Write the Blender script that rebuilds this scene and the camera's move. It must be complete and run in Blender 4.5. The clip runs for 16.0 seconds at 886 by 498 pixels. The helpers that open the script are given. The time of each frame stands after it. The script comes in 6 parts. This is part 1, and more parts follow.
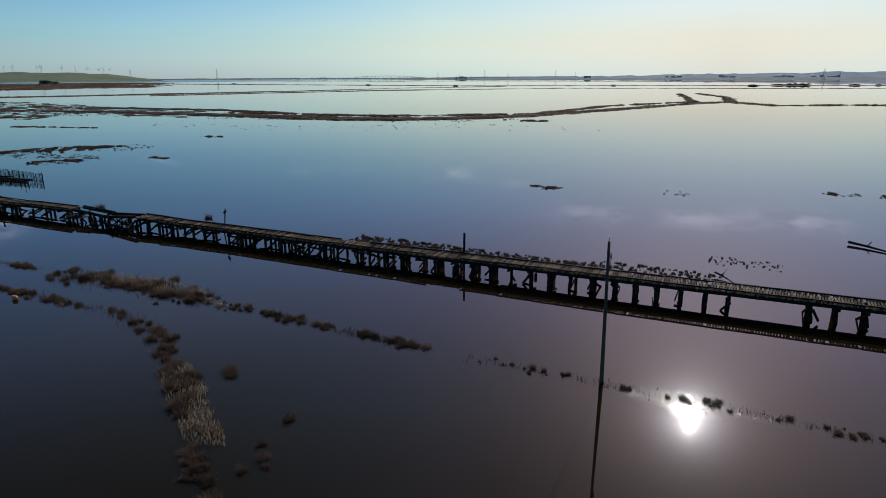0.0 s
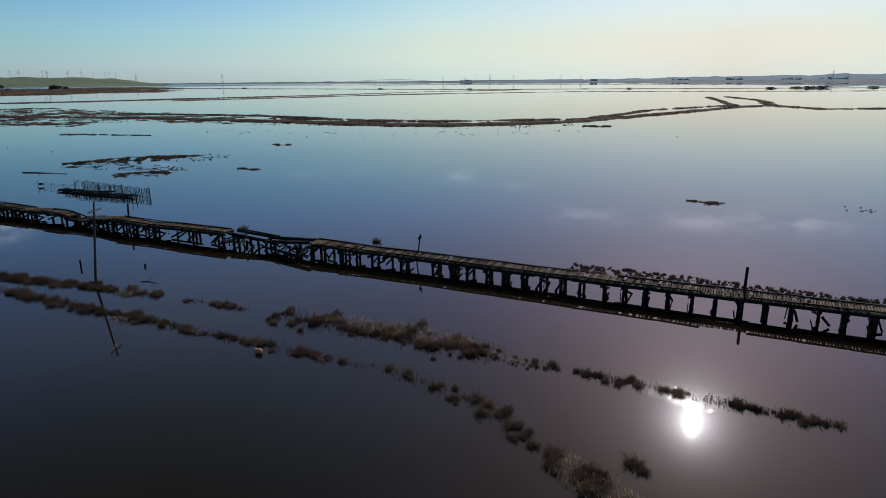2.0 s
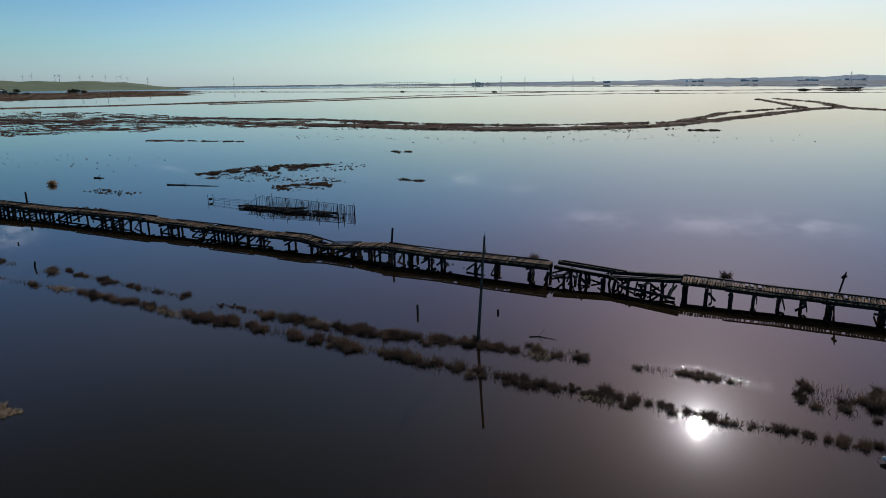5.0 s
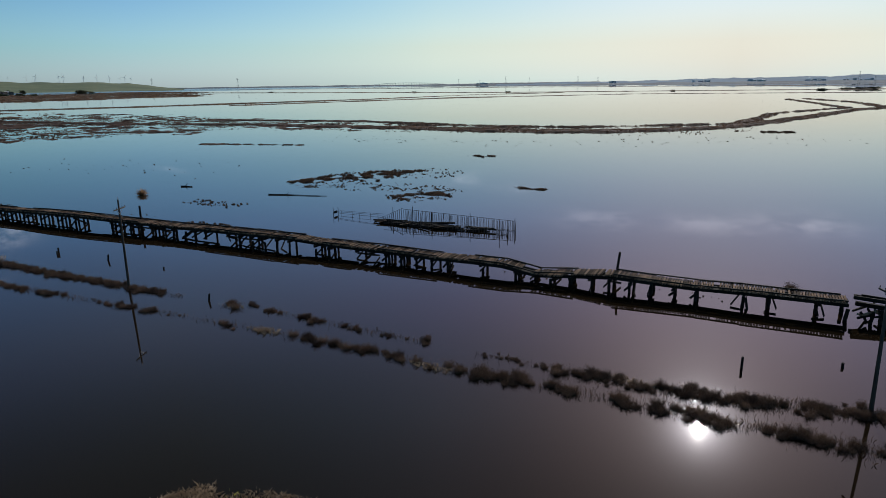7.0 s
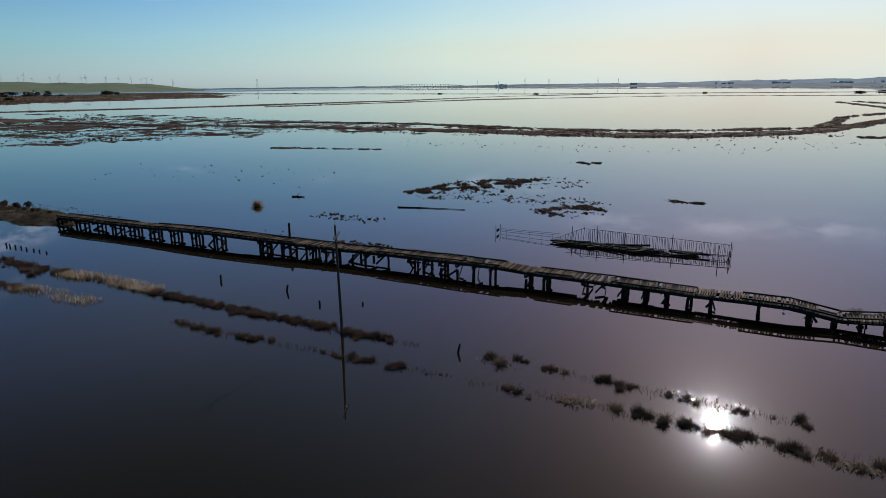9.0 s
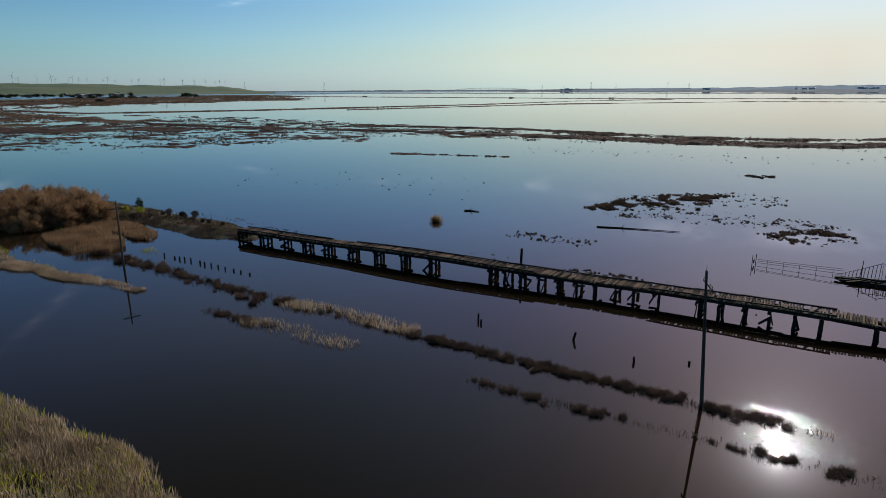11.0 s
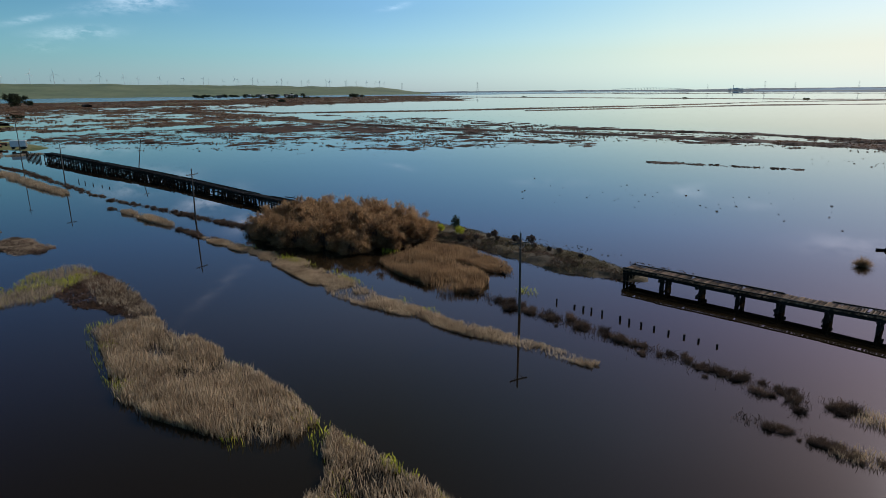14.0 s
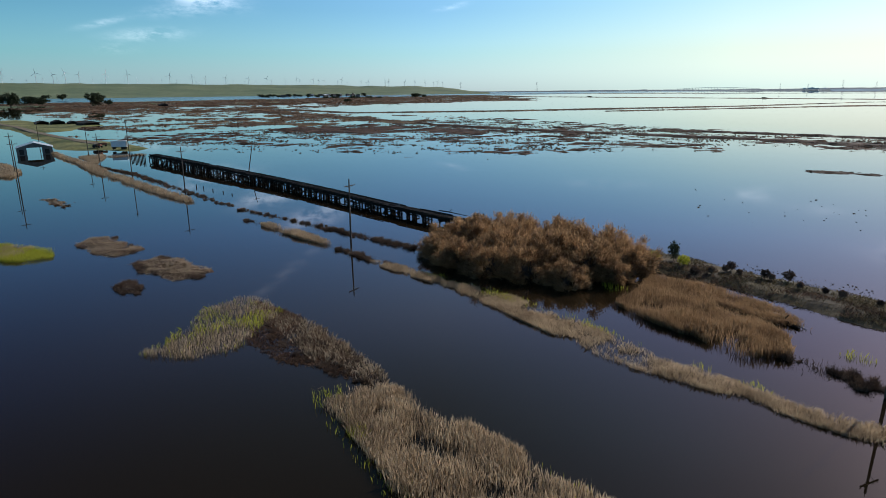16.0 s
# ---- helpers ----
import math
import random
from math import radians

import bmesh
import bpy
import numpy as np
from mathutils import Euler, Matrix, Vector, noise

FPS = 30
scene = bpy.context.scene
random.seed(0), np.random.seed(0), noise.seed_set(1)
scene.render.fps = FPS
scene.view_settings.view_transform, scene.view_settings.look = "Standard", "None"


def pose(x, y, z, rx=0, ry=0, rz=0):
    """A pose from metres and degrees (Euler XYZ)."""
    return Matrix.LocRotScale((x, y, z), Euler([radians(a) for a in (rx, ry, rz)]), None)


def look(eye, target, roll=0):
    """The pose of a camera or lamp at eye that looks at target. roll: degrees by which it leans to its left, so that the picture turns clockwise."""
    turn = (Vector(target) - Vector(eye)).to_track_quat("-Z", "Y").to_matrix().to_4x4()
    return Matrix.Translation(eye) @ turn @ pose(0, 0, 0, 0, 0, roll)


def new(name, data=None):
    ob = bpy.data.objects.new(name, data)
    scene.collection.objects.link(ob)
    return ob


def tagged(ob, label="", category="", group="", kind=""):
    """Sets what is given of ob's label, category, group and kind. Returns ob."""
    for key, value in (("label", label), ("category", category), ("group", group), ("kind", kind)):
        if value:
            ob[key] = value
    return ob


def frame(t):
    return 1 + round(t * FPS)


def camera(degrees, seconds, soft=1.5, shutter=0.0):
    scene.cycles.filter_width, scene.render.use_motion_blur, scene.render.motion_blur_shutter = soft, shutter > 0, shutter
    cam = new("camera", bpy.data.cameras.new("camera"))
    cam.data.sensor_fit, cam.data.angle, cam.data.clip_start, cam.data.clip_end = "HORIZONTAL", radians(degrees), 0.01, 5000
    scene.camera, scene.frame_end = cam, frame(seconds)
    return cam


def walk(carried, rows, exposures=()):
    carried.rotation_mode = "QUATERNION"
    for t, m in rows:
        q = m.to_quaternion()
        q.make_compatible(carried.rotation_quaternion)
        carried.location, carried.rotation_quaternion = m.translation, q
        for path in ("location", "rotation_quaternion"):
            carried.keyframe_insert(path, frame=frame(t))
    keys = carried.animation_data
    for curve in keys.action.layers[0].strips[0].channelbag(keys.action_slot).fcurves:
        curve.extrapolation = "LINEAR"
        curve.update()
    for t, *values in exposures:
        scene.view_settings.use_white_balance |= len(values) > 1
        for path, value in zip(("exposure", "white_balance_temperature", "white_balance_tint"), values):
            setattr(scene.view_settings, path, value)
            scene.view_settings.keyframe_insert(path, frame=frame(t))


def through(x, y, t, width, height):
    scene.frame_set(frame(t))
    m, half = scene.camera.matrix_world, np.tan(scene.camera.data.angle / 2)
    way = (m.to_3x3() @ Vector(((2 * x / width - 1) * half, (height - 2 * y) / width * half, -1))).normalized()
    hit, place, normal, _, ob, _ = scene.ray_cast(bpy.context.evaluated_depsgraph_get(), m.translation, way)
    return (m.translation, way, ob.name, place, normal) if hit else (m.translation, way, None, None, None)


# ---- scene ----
cam = camera(71.0, 16.0, soft=0.6)
PATH = [
    (0, (-7.445, 0.318, 23.596), (-8.299, 2.045, 23.057), -0.2),
    (0.5, (-15.402, -0.358, 23.813), (-16.254, 1.37, 23.274), -0.3),
    (1, (-23.326, -0.991, 24.005), (-24.179, 0.736, 23.47), -0.4),
    (1.5, (-31.372, -1.653, 24.158), (-32.227, 0.074, 23.626), -0.4),
    (2, (-39.444, -2.456, 24.273), (-40.303, -0.729, 23.744), -0.4),
    (2.5, (-47.6, -3.506, 24.393), (-48.46, -1.779, 23.865), -0.4),
    (3, (-55.724, -4.76, 24.443), (-56.585, -3.033, 23.917), -0.4),
    (3.5, (-63.863, -5.908, 24.422), (-64.727, -4.182, 23.898), -0.5),
    (4, (-71.982, -6.685, 24.334), (-72.85, -4.961, 23.813), -0.5),
    (6.5, (-111.969, -8.281, 24.542), (-112.846, -6.561, 24.02), -0.7),
    (7, (-119.982, -8.525, 24.593), (-120.857, -6.803, 24.073), -0.7),
    (7.5, (-127.88, -8.442, 24.734), (-128.755, -6.721, 24.213), -0.7),
    (8, (-135.725, -8.302, 24.799), (-136.602, -6.582, 24.278), -0.7),
    (10.5, (-174.068, -8.709, 24.913), (-175.093, -7.067, 24.409), -0.3),
    (11, (-181.594, -9.312, 24.954), (-182.662, -7.698, 24.451), -0.3),
    (11.5, (-189.104, -10.166, 25.025), (-190.221, -8.585, 24.521), -0.3),
    (12, (-196.499, -11.191, 25.075), (-197.665, -9.646, 24.573), -0.3),
    (12.5, (-203.902, -12.145, 25.1), (-205.115, -10.636, 24.599), -0.3),
    (13, (-211.242, -12.951, 25.164), (-212.505, -11.483, 24.661), -0.6),
    (13.5, (-218.778, -13.6, 25.126), (-220.108, -12.193, 24.626), -0.6),
    (14, (-226.44, -14.29, 24.993), (-227.848, -12.96, 24.494), -0.5),
    (14.5, (-233.756, -15.423, 24.909), (-235.267, -14.21, 24.412), -0.5),
    (15, (-240.967, -16.903, 24.923), (-242.488, -15.702, 24.427), -0.6),
    (15.5, (-248.079, -18.446, 25.049), (-249.597, -17.244, 24.552), -0.5),
    (16, (-255.335, -19.838, 25.142), (-256.852, -18.633, 24.643), -0.5),
]
walk(cam, [(t, look(eye, target, roll)) for t, eye, target, roll in PATH],
     exposures=[(0, -0.29, 6200, 10), (8, -0.29, 6200, 10), (10.5, -0.35, 6200, 10), (13, -0.32, 6200, 10), (14, -0.15, 6150, 9), (15, 0.06, 6100, 8), (16, 0.08, 6100, 8)])

# ------------------------------------------------------------------ world, sun
SUN_EL, SUN_AZ = radians(28.8), radians(-2.3)      # azimuth from +y towards +x


def nd(tree, kind, **values):
    n = tree.nodes.new(kind)
    for k, v in values.items():
        if k == "op":
            n.operation = v
        elif k == "blend":
            n.blend_type = v
        elif k == "dtype":
            n.data_type = v
        else:
            n.inputs[int(k[1:])].default_value = v
    return n


def math_node(tree, op, a, b=None, c=None, clamp=False):
    n = tree.nodes.new("ShaderNodeMath")
    n.operation, n.use_clamp = op, clamp
    for i, v in enumerate((a, b, c)):
        if v is None:
            continue
        if isinstance(v, (int, float)):
            n.inputs[i].default_value = v
        else:
            tree.links.new(v, n.inputs[i])
    return n.outputs[0]


world = bpy.data.worlds.new("sky")
scene.world = world
world.use_nodes = True
wt = world.node_tree
wt.nodes.clear()
sky = wt.nodes.new("ShaderNodeTexSky")
sky.sky_type, sky.sun_disc = "NISHITA", False
sky.sun_elevation, sky.sun_rotation = SUN_EL, SUN_AZ
sky.altitude, sky.air_density, sky.dust_density, sky.ozone_density = 20, 1.0, 0.3, 3.0
geo = wt.nodes.new("ShaderNodeTexCoord")
sep = wt.nodes.new("ShaderNodeSeparateXYZ")
wt.links.new(geo.outputs["Generated"], sep.inputs[0])
az = math_node(wt, "ARCTAN2", sep.outputs[0], sep.outputs[1])
el = math_node(wt, "ARCSINE", sep.outputs[2])
cloud_noise = nd(wt, "ShaderNodeTexNoise", i2=22.0, i3=6.0, i4=0.65)
stretch = nd(wt, "ShaderNodeVectorMath", op="MULTIPLY", i1=(1.0, 1.0, 3.0))
wt.links.new(geo.outputs["Generated"], stretch.inputs[0])
wt.links.new(stretch.outputs[0], cloud_noise.inputs["Vector"])
# a few thin fair-weather clouds: azimuth, elevation, half width, half height (degrees), density
CLOUDS = [(-12.5, 12.2, 3.4, 0.8, 0, 0.7), (-3.4, 12.1, 3.6, 0.7, 0, 0.8), (3.8, 11.4, 3.4, 0.8, 0, 0.8), (-63.3, 11.1, 2.2, 0.8, -12, 1.5), (-67.2, 9.2, 2.2, 0.7, -12, 1.4), (-72.0, 7.4, 2.8, 0.6, -8, 1.1),
          (-72.9, 6.3, 2.6, 0.45, 6, 0.3), (-75.6, 4.4, 2.4, 0.4, 4, 0.5), (-78.7, 5.2, 1.6, 0.22, 14, 0.35), (-78.2, 3.3, 1.4, 0.3, 0, 0.22), (-50.5, 6.9, 1.2, 0.2, 10, 0.35),
          (-24.9, 8.6, 1.6, 0.6, 0, 0.45), (-20.0, 9.6, 2.0, 0.4, 0, 0.2), (-36.9, 8.3, 3.0, 0.4, 0, 0.2), (-66.7, 16.2, 4.4, 0.45, -34, 0.35)]
total = None
for a, e, w, h, tilt, d in CLOUDS:
    p = math_node(wt, "SUBTRACT", az, radians(a))
    q = math_node(wt, "SUBTRACT", el, radians(e))
    c, s_ = math.cos(radians(tilt)), math.sin(radians(tilt))
    u = math_node(wt, "ADD", math_node(wt, "MULTIPLY", p, c / radians(w)), math_node(wt, "MULTIPLY", q, s_ / radians(w)))
    v = math_node(wt, "ADD", math_node(wt, "MULTIPLY", p, -s_ / radians(h)), math_node(wt, "MULTIPLY", q, c / radians(h)))
    r2 = math_node(wt, "ADD", math_node(wt, "MULTIPLY", u, u), math_node(wt, "MULTIPLY", v, v))
    puff = math_node(wt, "MULTIPLY", math_node(wt, "EXPONENT", math_node(wt, "MULTIPLY", r2, -1.0)), d)
    total = puff if total is None else math_node(wt, "ADD", total, puff)
ragged = math_node(wt, "MULTIPLY_ADD", cloud_noise.outputs[0], 5.0, -2.0, clamp=True)
cover = math_node(wt, "MULTIPLY", math_node(wt, "MULTIPLY", total, 1.35), ragged, clamp=True)
mixc = nd(wt, "ShaderNodeMixRGB")
wt.links.new(cover, mixc.inputs[0])
# haze bleaches the sky towards the horizon
grey = wt.nodes.new("ShaderNodeRGBToBW")
wt.links.new(sky.outputs[0], grey.inputs[0])
pale = nd(wt, "ShaderNodeVectorMath", op="SCALE")
pale.inputs[0].default_value = (0.80, 0.76, 0.745)
wt.links.new(grey.outputs[0], pale.inputs["Scale"])
low = math_node(wt, "DIVIDE", el, radians(4.0))
band_ = math_node(wt, "MULTIPLY", math_node(wt, "EXPONENT", math_node(wt, "MULTIPLY", math_node(wt, "MULTIPLY", low, low), -1.0)), 0.55)
side_ = math_node(wt, "DIVIDE", math_node(wt, "SUBTRACT", az, SUN_AZ), radians(30.0))
glare = math_node(wt, "MULTIPLY", math_node(wt, "EXPONENT", math_node(wt, "MULTIPLY", math_node(wt, "MULTIPLY", side_, side_), -1.0)), math_node(wt, "EXPONENT", math_node(wt, "DIVIDE", math_node(wt, "ABSOLUTE", el), radians(-9.0))))
haze = math_node(wt, "MULTIPLY_ADD", glare, 0.25, band_, clamp=True)
rich = nd(wt, "ShaderNodeHueSaturation", i1=1.3)
wt.links.new(sky.outputs[0], rich.inputs["Color"])
# tint: cyan away from the sun, rosy round it
toward = nd(wt, "ShaderNodeVectorMath", op="DOT_PRODUCT", i1=(math.sin(SUN_AZ) * math.cos(SUN_EL), math.cos(SUN_AZ) * math.cos(SUN_EL), math.sin(SUN_EL)))
wt.links.new(geo.outputs["Generated"], toward.inputs[0])
rosy = math_node(wt, "POWER", math_node(wt, "MAXIMUM", toward.outputs["Value"], 0.0), 12.0)
high = math_node(wt, "MULTIPLY_ADD", el, 1.0 / radians(11.0), -0.95, clamp=True)
teal = nd(wt, "ShaderNodeMixRGB", i1=(0.86, 1.0, 1.06, 1), i2=(0.79, 1.035, 0.96, 1))
wt.links.new(math_node(wt, "MULTIPLY_ADD", el, 1.0 / radians(7.0), -0.1, clamp=True), teal.inputs[0])
clear = nd(wt, "ShaderNodeMixRGB", i2=(1.22, 1.09, 1.15, 1))
wt.links.new(teal.outputs[0], clear.inputs[1])
wt.links.new(high, clear.inputs[0])
away = math_node(wt, "MULTIPLY_ADD", math_node(wt, "ABSOLUTE", az), 1.0 / radians(40.0), -0.9, clamp=True)
zenith = math_node(wt, "MULTIPLY", math_node(wt, "MULTIPLY_ADD", el, 1.0 / radians(20.0), -1.15, clamp=True), math_node(wt, "MULTIPLY_ADD", away, 0.65, 0.35))
deep_blue = nd(wt, "ShaderNodeMixRGB", i2=(0.66, 0.50, 0.47, 1))
wt.links.new(zenith, deep_blue.inputs[0])
wt.links.new(clear.outputs[0], deep_blue.inputs[1])
tint = nd(wt, "ShaderNodeMixRGB", i2=(0.86, 0.69, 0.74, 1))
wt.links.new(deep_blue.outputs[0], tint.inputs[1])
wt.links.new(rosy, tint.inputs[0])
cyan = nd(wt, "ShaderNodeMixRGB", blend="MULTIPLY", i0=1.0)
wt.links.new(rich.outputs[0], cyan.inputs[1])
wt.links.new(tint.outputs[0], cyan.inputs[2])
hazed = nd(wt, "ShaderNodeMixRGB")
wt.links.new(haze, hazed.inputs[0])
wt.links.new(cyan.outputs[0], hazed.inputs[1])
wt.links.new(pale.outputs[0], hazed.inputs[2])
# thin haze: how much it tints the clear sky, by degrees from the sun's azimuth and by elevation
SKY_TINT = {
    0: ((0.0, 0.68, 0.77, 0.78), (3.0, 0.95, 0.86, 0.80), (6.5, 1.27, 1.10, 1.03), (12.0, 1.70, 1.38, 1.33), (20.0, 2.41, 1.89, 1.60), (30.0, 2.79, 2.10, 1.45), (42.0, 2.79, 2.02, 1.11)),
    25: ((0.0, 0.79, 1.04, 1.15), (3.0, 1.09, 1.03, 0.97), (6.5, 1.40, 1.13, 1.03), (12.0, 1.86, 1.37, 1.40), (20.0, 2.44, 1.49, 1.30), (30.0, 3.00, 2.00, 1.33), (42.0, 3.19, 1.70, 0.91)),
    50: ((0.0, 0.86, 1.06, 1.32), (3.0, 0.87, 1.04, 1.17), (6.5, 1.08, 0.98, 1.12), (12.0, 1.86, 1.22, 1.32), (20.0, 2.88, 1.47, 1.08), (30.0, 2.23, 1.17, 0.65), (42.0, 0.60, 0.51, 0.29)),
    90: ((0.0, 0.71, 0.96, 1.28), (3.0, 0.63, 0.95, 1.07), (6.5, 0.78, 0.89, 0.94), (12.0, 1.13, 0.84, 0.99), (20.0, 1.03, 0.64, 0.66), (30.0, 0.52, 0.36, 0.35), (42.0, 0.33, 0.21, 0.22)),
    130: ((0.0, 0.95, 0.95, 0.95), (3.0, 0.95, 0.95, 0.95), (6.5, 0.95, 0.95, 0.95), (12.0, 0.95, 0.95, 0.95), (20.0, 0.95, 0.95, 0.95), (30.0, 0.95, 0.95, 0.95), (42.0, 0.95, 0.95, 0.95)),
}
from_sun = math_node(wt, "MULTIPLY", math_node(wt, "ABSOLUTE", math_node(wt, "SUBTRACT", az, SUN_AZ)), 180.0 / math.pi)
height_ = math_node(wt, "DIVIDE", math_node(wt, "ABSOLUTE", el), radians(45.0))
veil, last = None, 0
for off, stops in SKY_TINT.items():
    ramp_ = wt.nodes.new("ShaderNodeValToRGB")
    ramp_.color_ramp.interpolation = "LINEAR"
    for k, (e, r, g, b) in enumerate(stops):
        stop = ramp_.color_ramp.elements[k] if k < 2 else ramp_.color_ramp.elements.new(e / 45.0)
        stop.position = e / 45.0
        stop.color = (r / 4, g / 4, b / 4, 1)
    wt.links.new(height_, ramp_.inputs[0])
    if veil is None:
        veil = ramp_.outputs[0]
    else:
        share = math_node(wt, "DIVIDE", math_node(wt, "SUBTRACT", from_sun, float(last)), float(off - last), clamp=True)
        blend_ = wt.nodes.new("ShaderNodeMixRGB")
        wt.links.new(share, blend_.inputs[0])
        wt.links.new(veil, blend_.inputs[1])
        wt.links.new(ramp_.outputs[0], blend_.inputs[2])
        veil = blend_.outputs[0]
    last = off
veil4 = nd(wt, "ShaderNodeVectorMath", op="SCALE")
veil4.inputs["Scale"].default_value = 4.0
wt.links.new(veil, veil4.inputs[0])
veiled = nd(wt, "ShaderNodeVectorMath", op="MULTIPLY")
wt.links.new(hazed.outputs[0], veiled.inputs[0])
wt.links.new(veil4.outputs[0], veiled.inputs[1])
# the bright aureole round the sun
off_sun = math_node(wt, "MULTIPLY", math_node(wt, "ARCCOSINE", math_node(wt, "MINIMUM", toward.outputs["Value"], 1.0)), 180.0 / math.pi)
glow = math_node(wt, "ADD", math_node(wt, "MULTIPLY", math_node(wt, "EXPONENT", math_node(wt, "DIVIDE", off_sun, -5.0)), 26.0),
                 math_node(wt, "MULTIPLY", math_node(wt, "EXPONENT", math_node(wt, "DIVIDE", off_sun, -1.1)), 300.0))
aureole = nd(wt, "ShaderNodeVectorMath", op="SCALE")
aureole.inputs[0].default_value = (1.0, 0.93, 0.95)
wt.links.new(glow, aureole.inputs["Scale"])
lit_sky = nd(wt, "ShaderNodeVectorMath", op="ADD")
wt.links.new(veiled.outputs[0], lit_sky.inputs[0])
wt.links.new(aureole.outputs[0], lit_sky.inputs[1])
wt.links.new(lit_sky.outputs[0], mixc.inputs[1])
cloud_white = nd(wt, "ShaderNodeVectorMath", op="ADD", i1=(4.6, 4.2, 4.2))
wt.links.new(lit_sky.outputs[0], cloud_white.inputs[0])
wt.links.new(cloud_white.outputs[0], mixc.inputs[2])
bg = nd(wt, "ShaderNodeBackground", i1=0.1)
wt.links.new(mixc.outputs[0], bg.inputs[0])
wout = wt.nodes.new("ShaderNodeOutputWorld")
wt.links.new(bg.outputs[0], wout.inputs[0])

sun = new("sun", bpy.data.lights.new("sun", "SUN"))
sun.data.energy, sun.data.angle, sun.data.color = 3.0, radians(0.53), (1.0, 0.93, 0.82)
sun_dir = Vector((math.sin(SUN_AZ) * math.cos(SUN_EL), math.cos(SUN_AZ) * math.cos(SUN_EL), math.sin(SUN_EL)))
sun.rotation_euler = (-sun_dir).to_track_quat("-Z", "Y").to_euler()


# ------------------------------------------------------------------ materials
def material(name, dark, light, scale=2.0, rough=0.8, fine=25.0, bump=0.3, spread=(0.35, 0.65), per_object=0.0, stretch=(1, 1, 1), metal=0.0, spec=0.3, through=0.0, island=0.0):
    """Two colours mixed by coarse and fine noise, with relief; lengths in metres."""
    m = bpy.data.materials.new(name)
    m.use_nodes = True
    t = m.node_tree
    bsdf = t.nodes["Principled BSDF"]
    g = t.nodes.new("ShaderNodeNewGeometry")
    sc = nd(t, "ShaderNodeVectorMath", op="MULTIPLY", i1=stretch)
    t.links.new(g.outputs["Position"], sc.inputs[0])
    big, small = nd(t, "ShaderNodeTexNoise", i2=scale, i3=4.0), nd(t, "ShaderNodeTexNoise", i2=fine, i3=3.0)
    for n in (big, small):
        t.links.new(sc.outputs[0], n.inputs["Vector"])
    f = math_node(t, "ADD", math_node(t, "MULTIPLY", big.outputs[0], 0.62), math_node(t, "MULTIPLY", small.outputs[0], 0.38))
    if per_object or island:
        src = t.nodes.new("ShaderNodeObjectInfo").outputs["Random"] if per_object else g.outputs["Random Per Island"]
        f = math_node(t, "ADD", f, math_node(t, "MULTIPLY_ADD", src, per_object or island, -(per_object or island) / 2))
    ramp = t.nodes.new("ShaderNodeMapRange")
    ramp.inputs[1].default_value, ramp.inputs[2].default_value = spread
    t.links.new(f, ramp.inputs[0])
    mix = nd(t, "ShaderNodeMixRGB", i1=(*dark, 1), i2=(*light, 1))
    t.links.new(ramp.outputs[0], mix.inputs[0])
    t.links.new(mix.outputs[0], bsdf.inputs["Base Color"])
    bsdf.inputs["Roughness"].default_value, bsdf.inputs["Metallic"].default_value = rough, metal
    bsdf.inputs["Specular IOR Level"].default_value = spec
    if bump:
        b = nd(t, "ShaderNodeBump", i0=bump, i1=0.02)
        t.links.new(small.outputs[0], b.inputs["Height"])
        t.links.new(b.outputs[0], bsdf.inputs["Normal"])
    if through:
        out = t.nodes["Material Output"]
        tr = t.nodes.new("ShaderNodeBsdfTranslucent")
        t.links.new(mix.outputs[0], tr.inputs[0])
        ms = nd(t, "ShaderNodeMixShader", i0=through)
        t.links.new(bsdf.outputs[0], ms.inputs[1])
        t.links.new(tr.outputs[0], ms.inputs[2])
        t.links.new(ms.outputs[0], out.inputs[0])
    return m


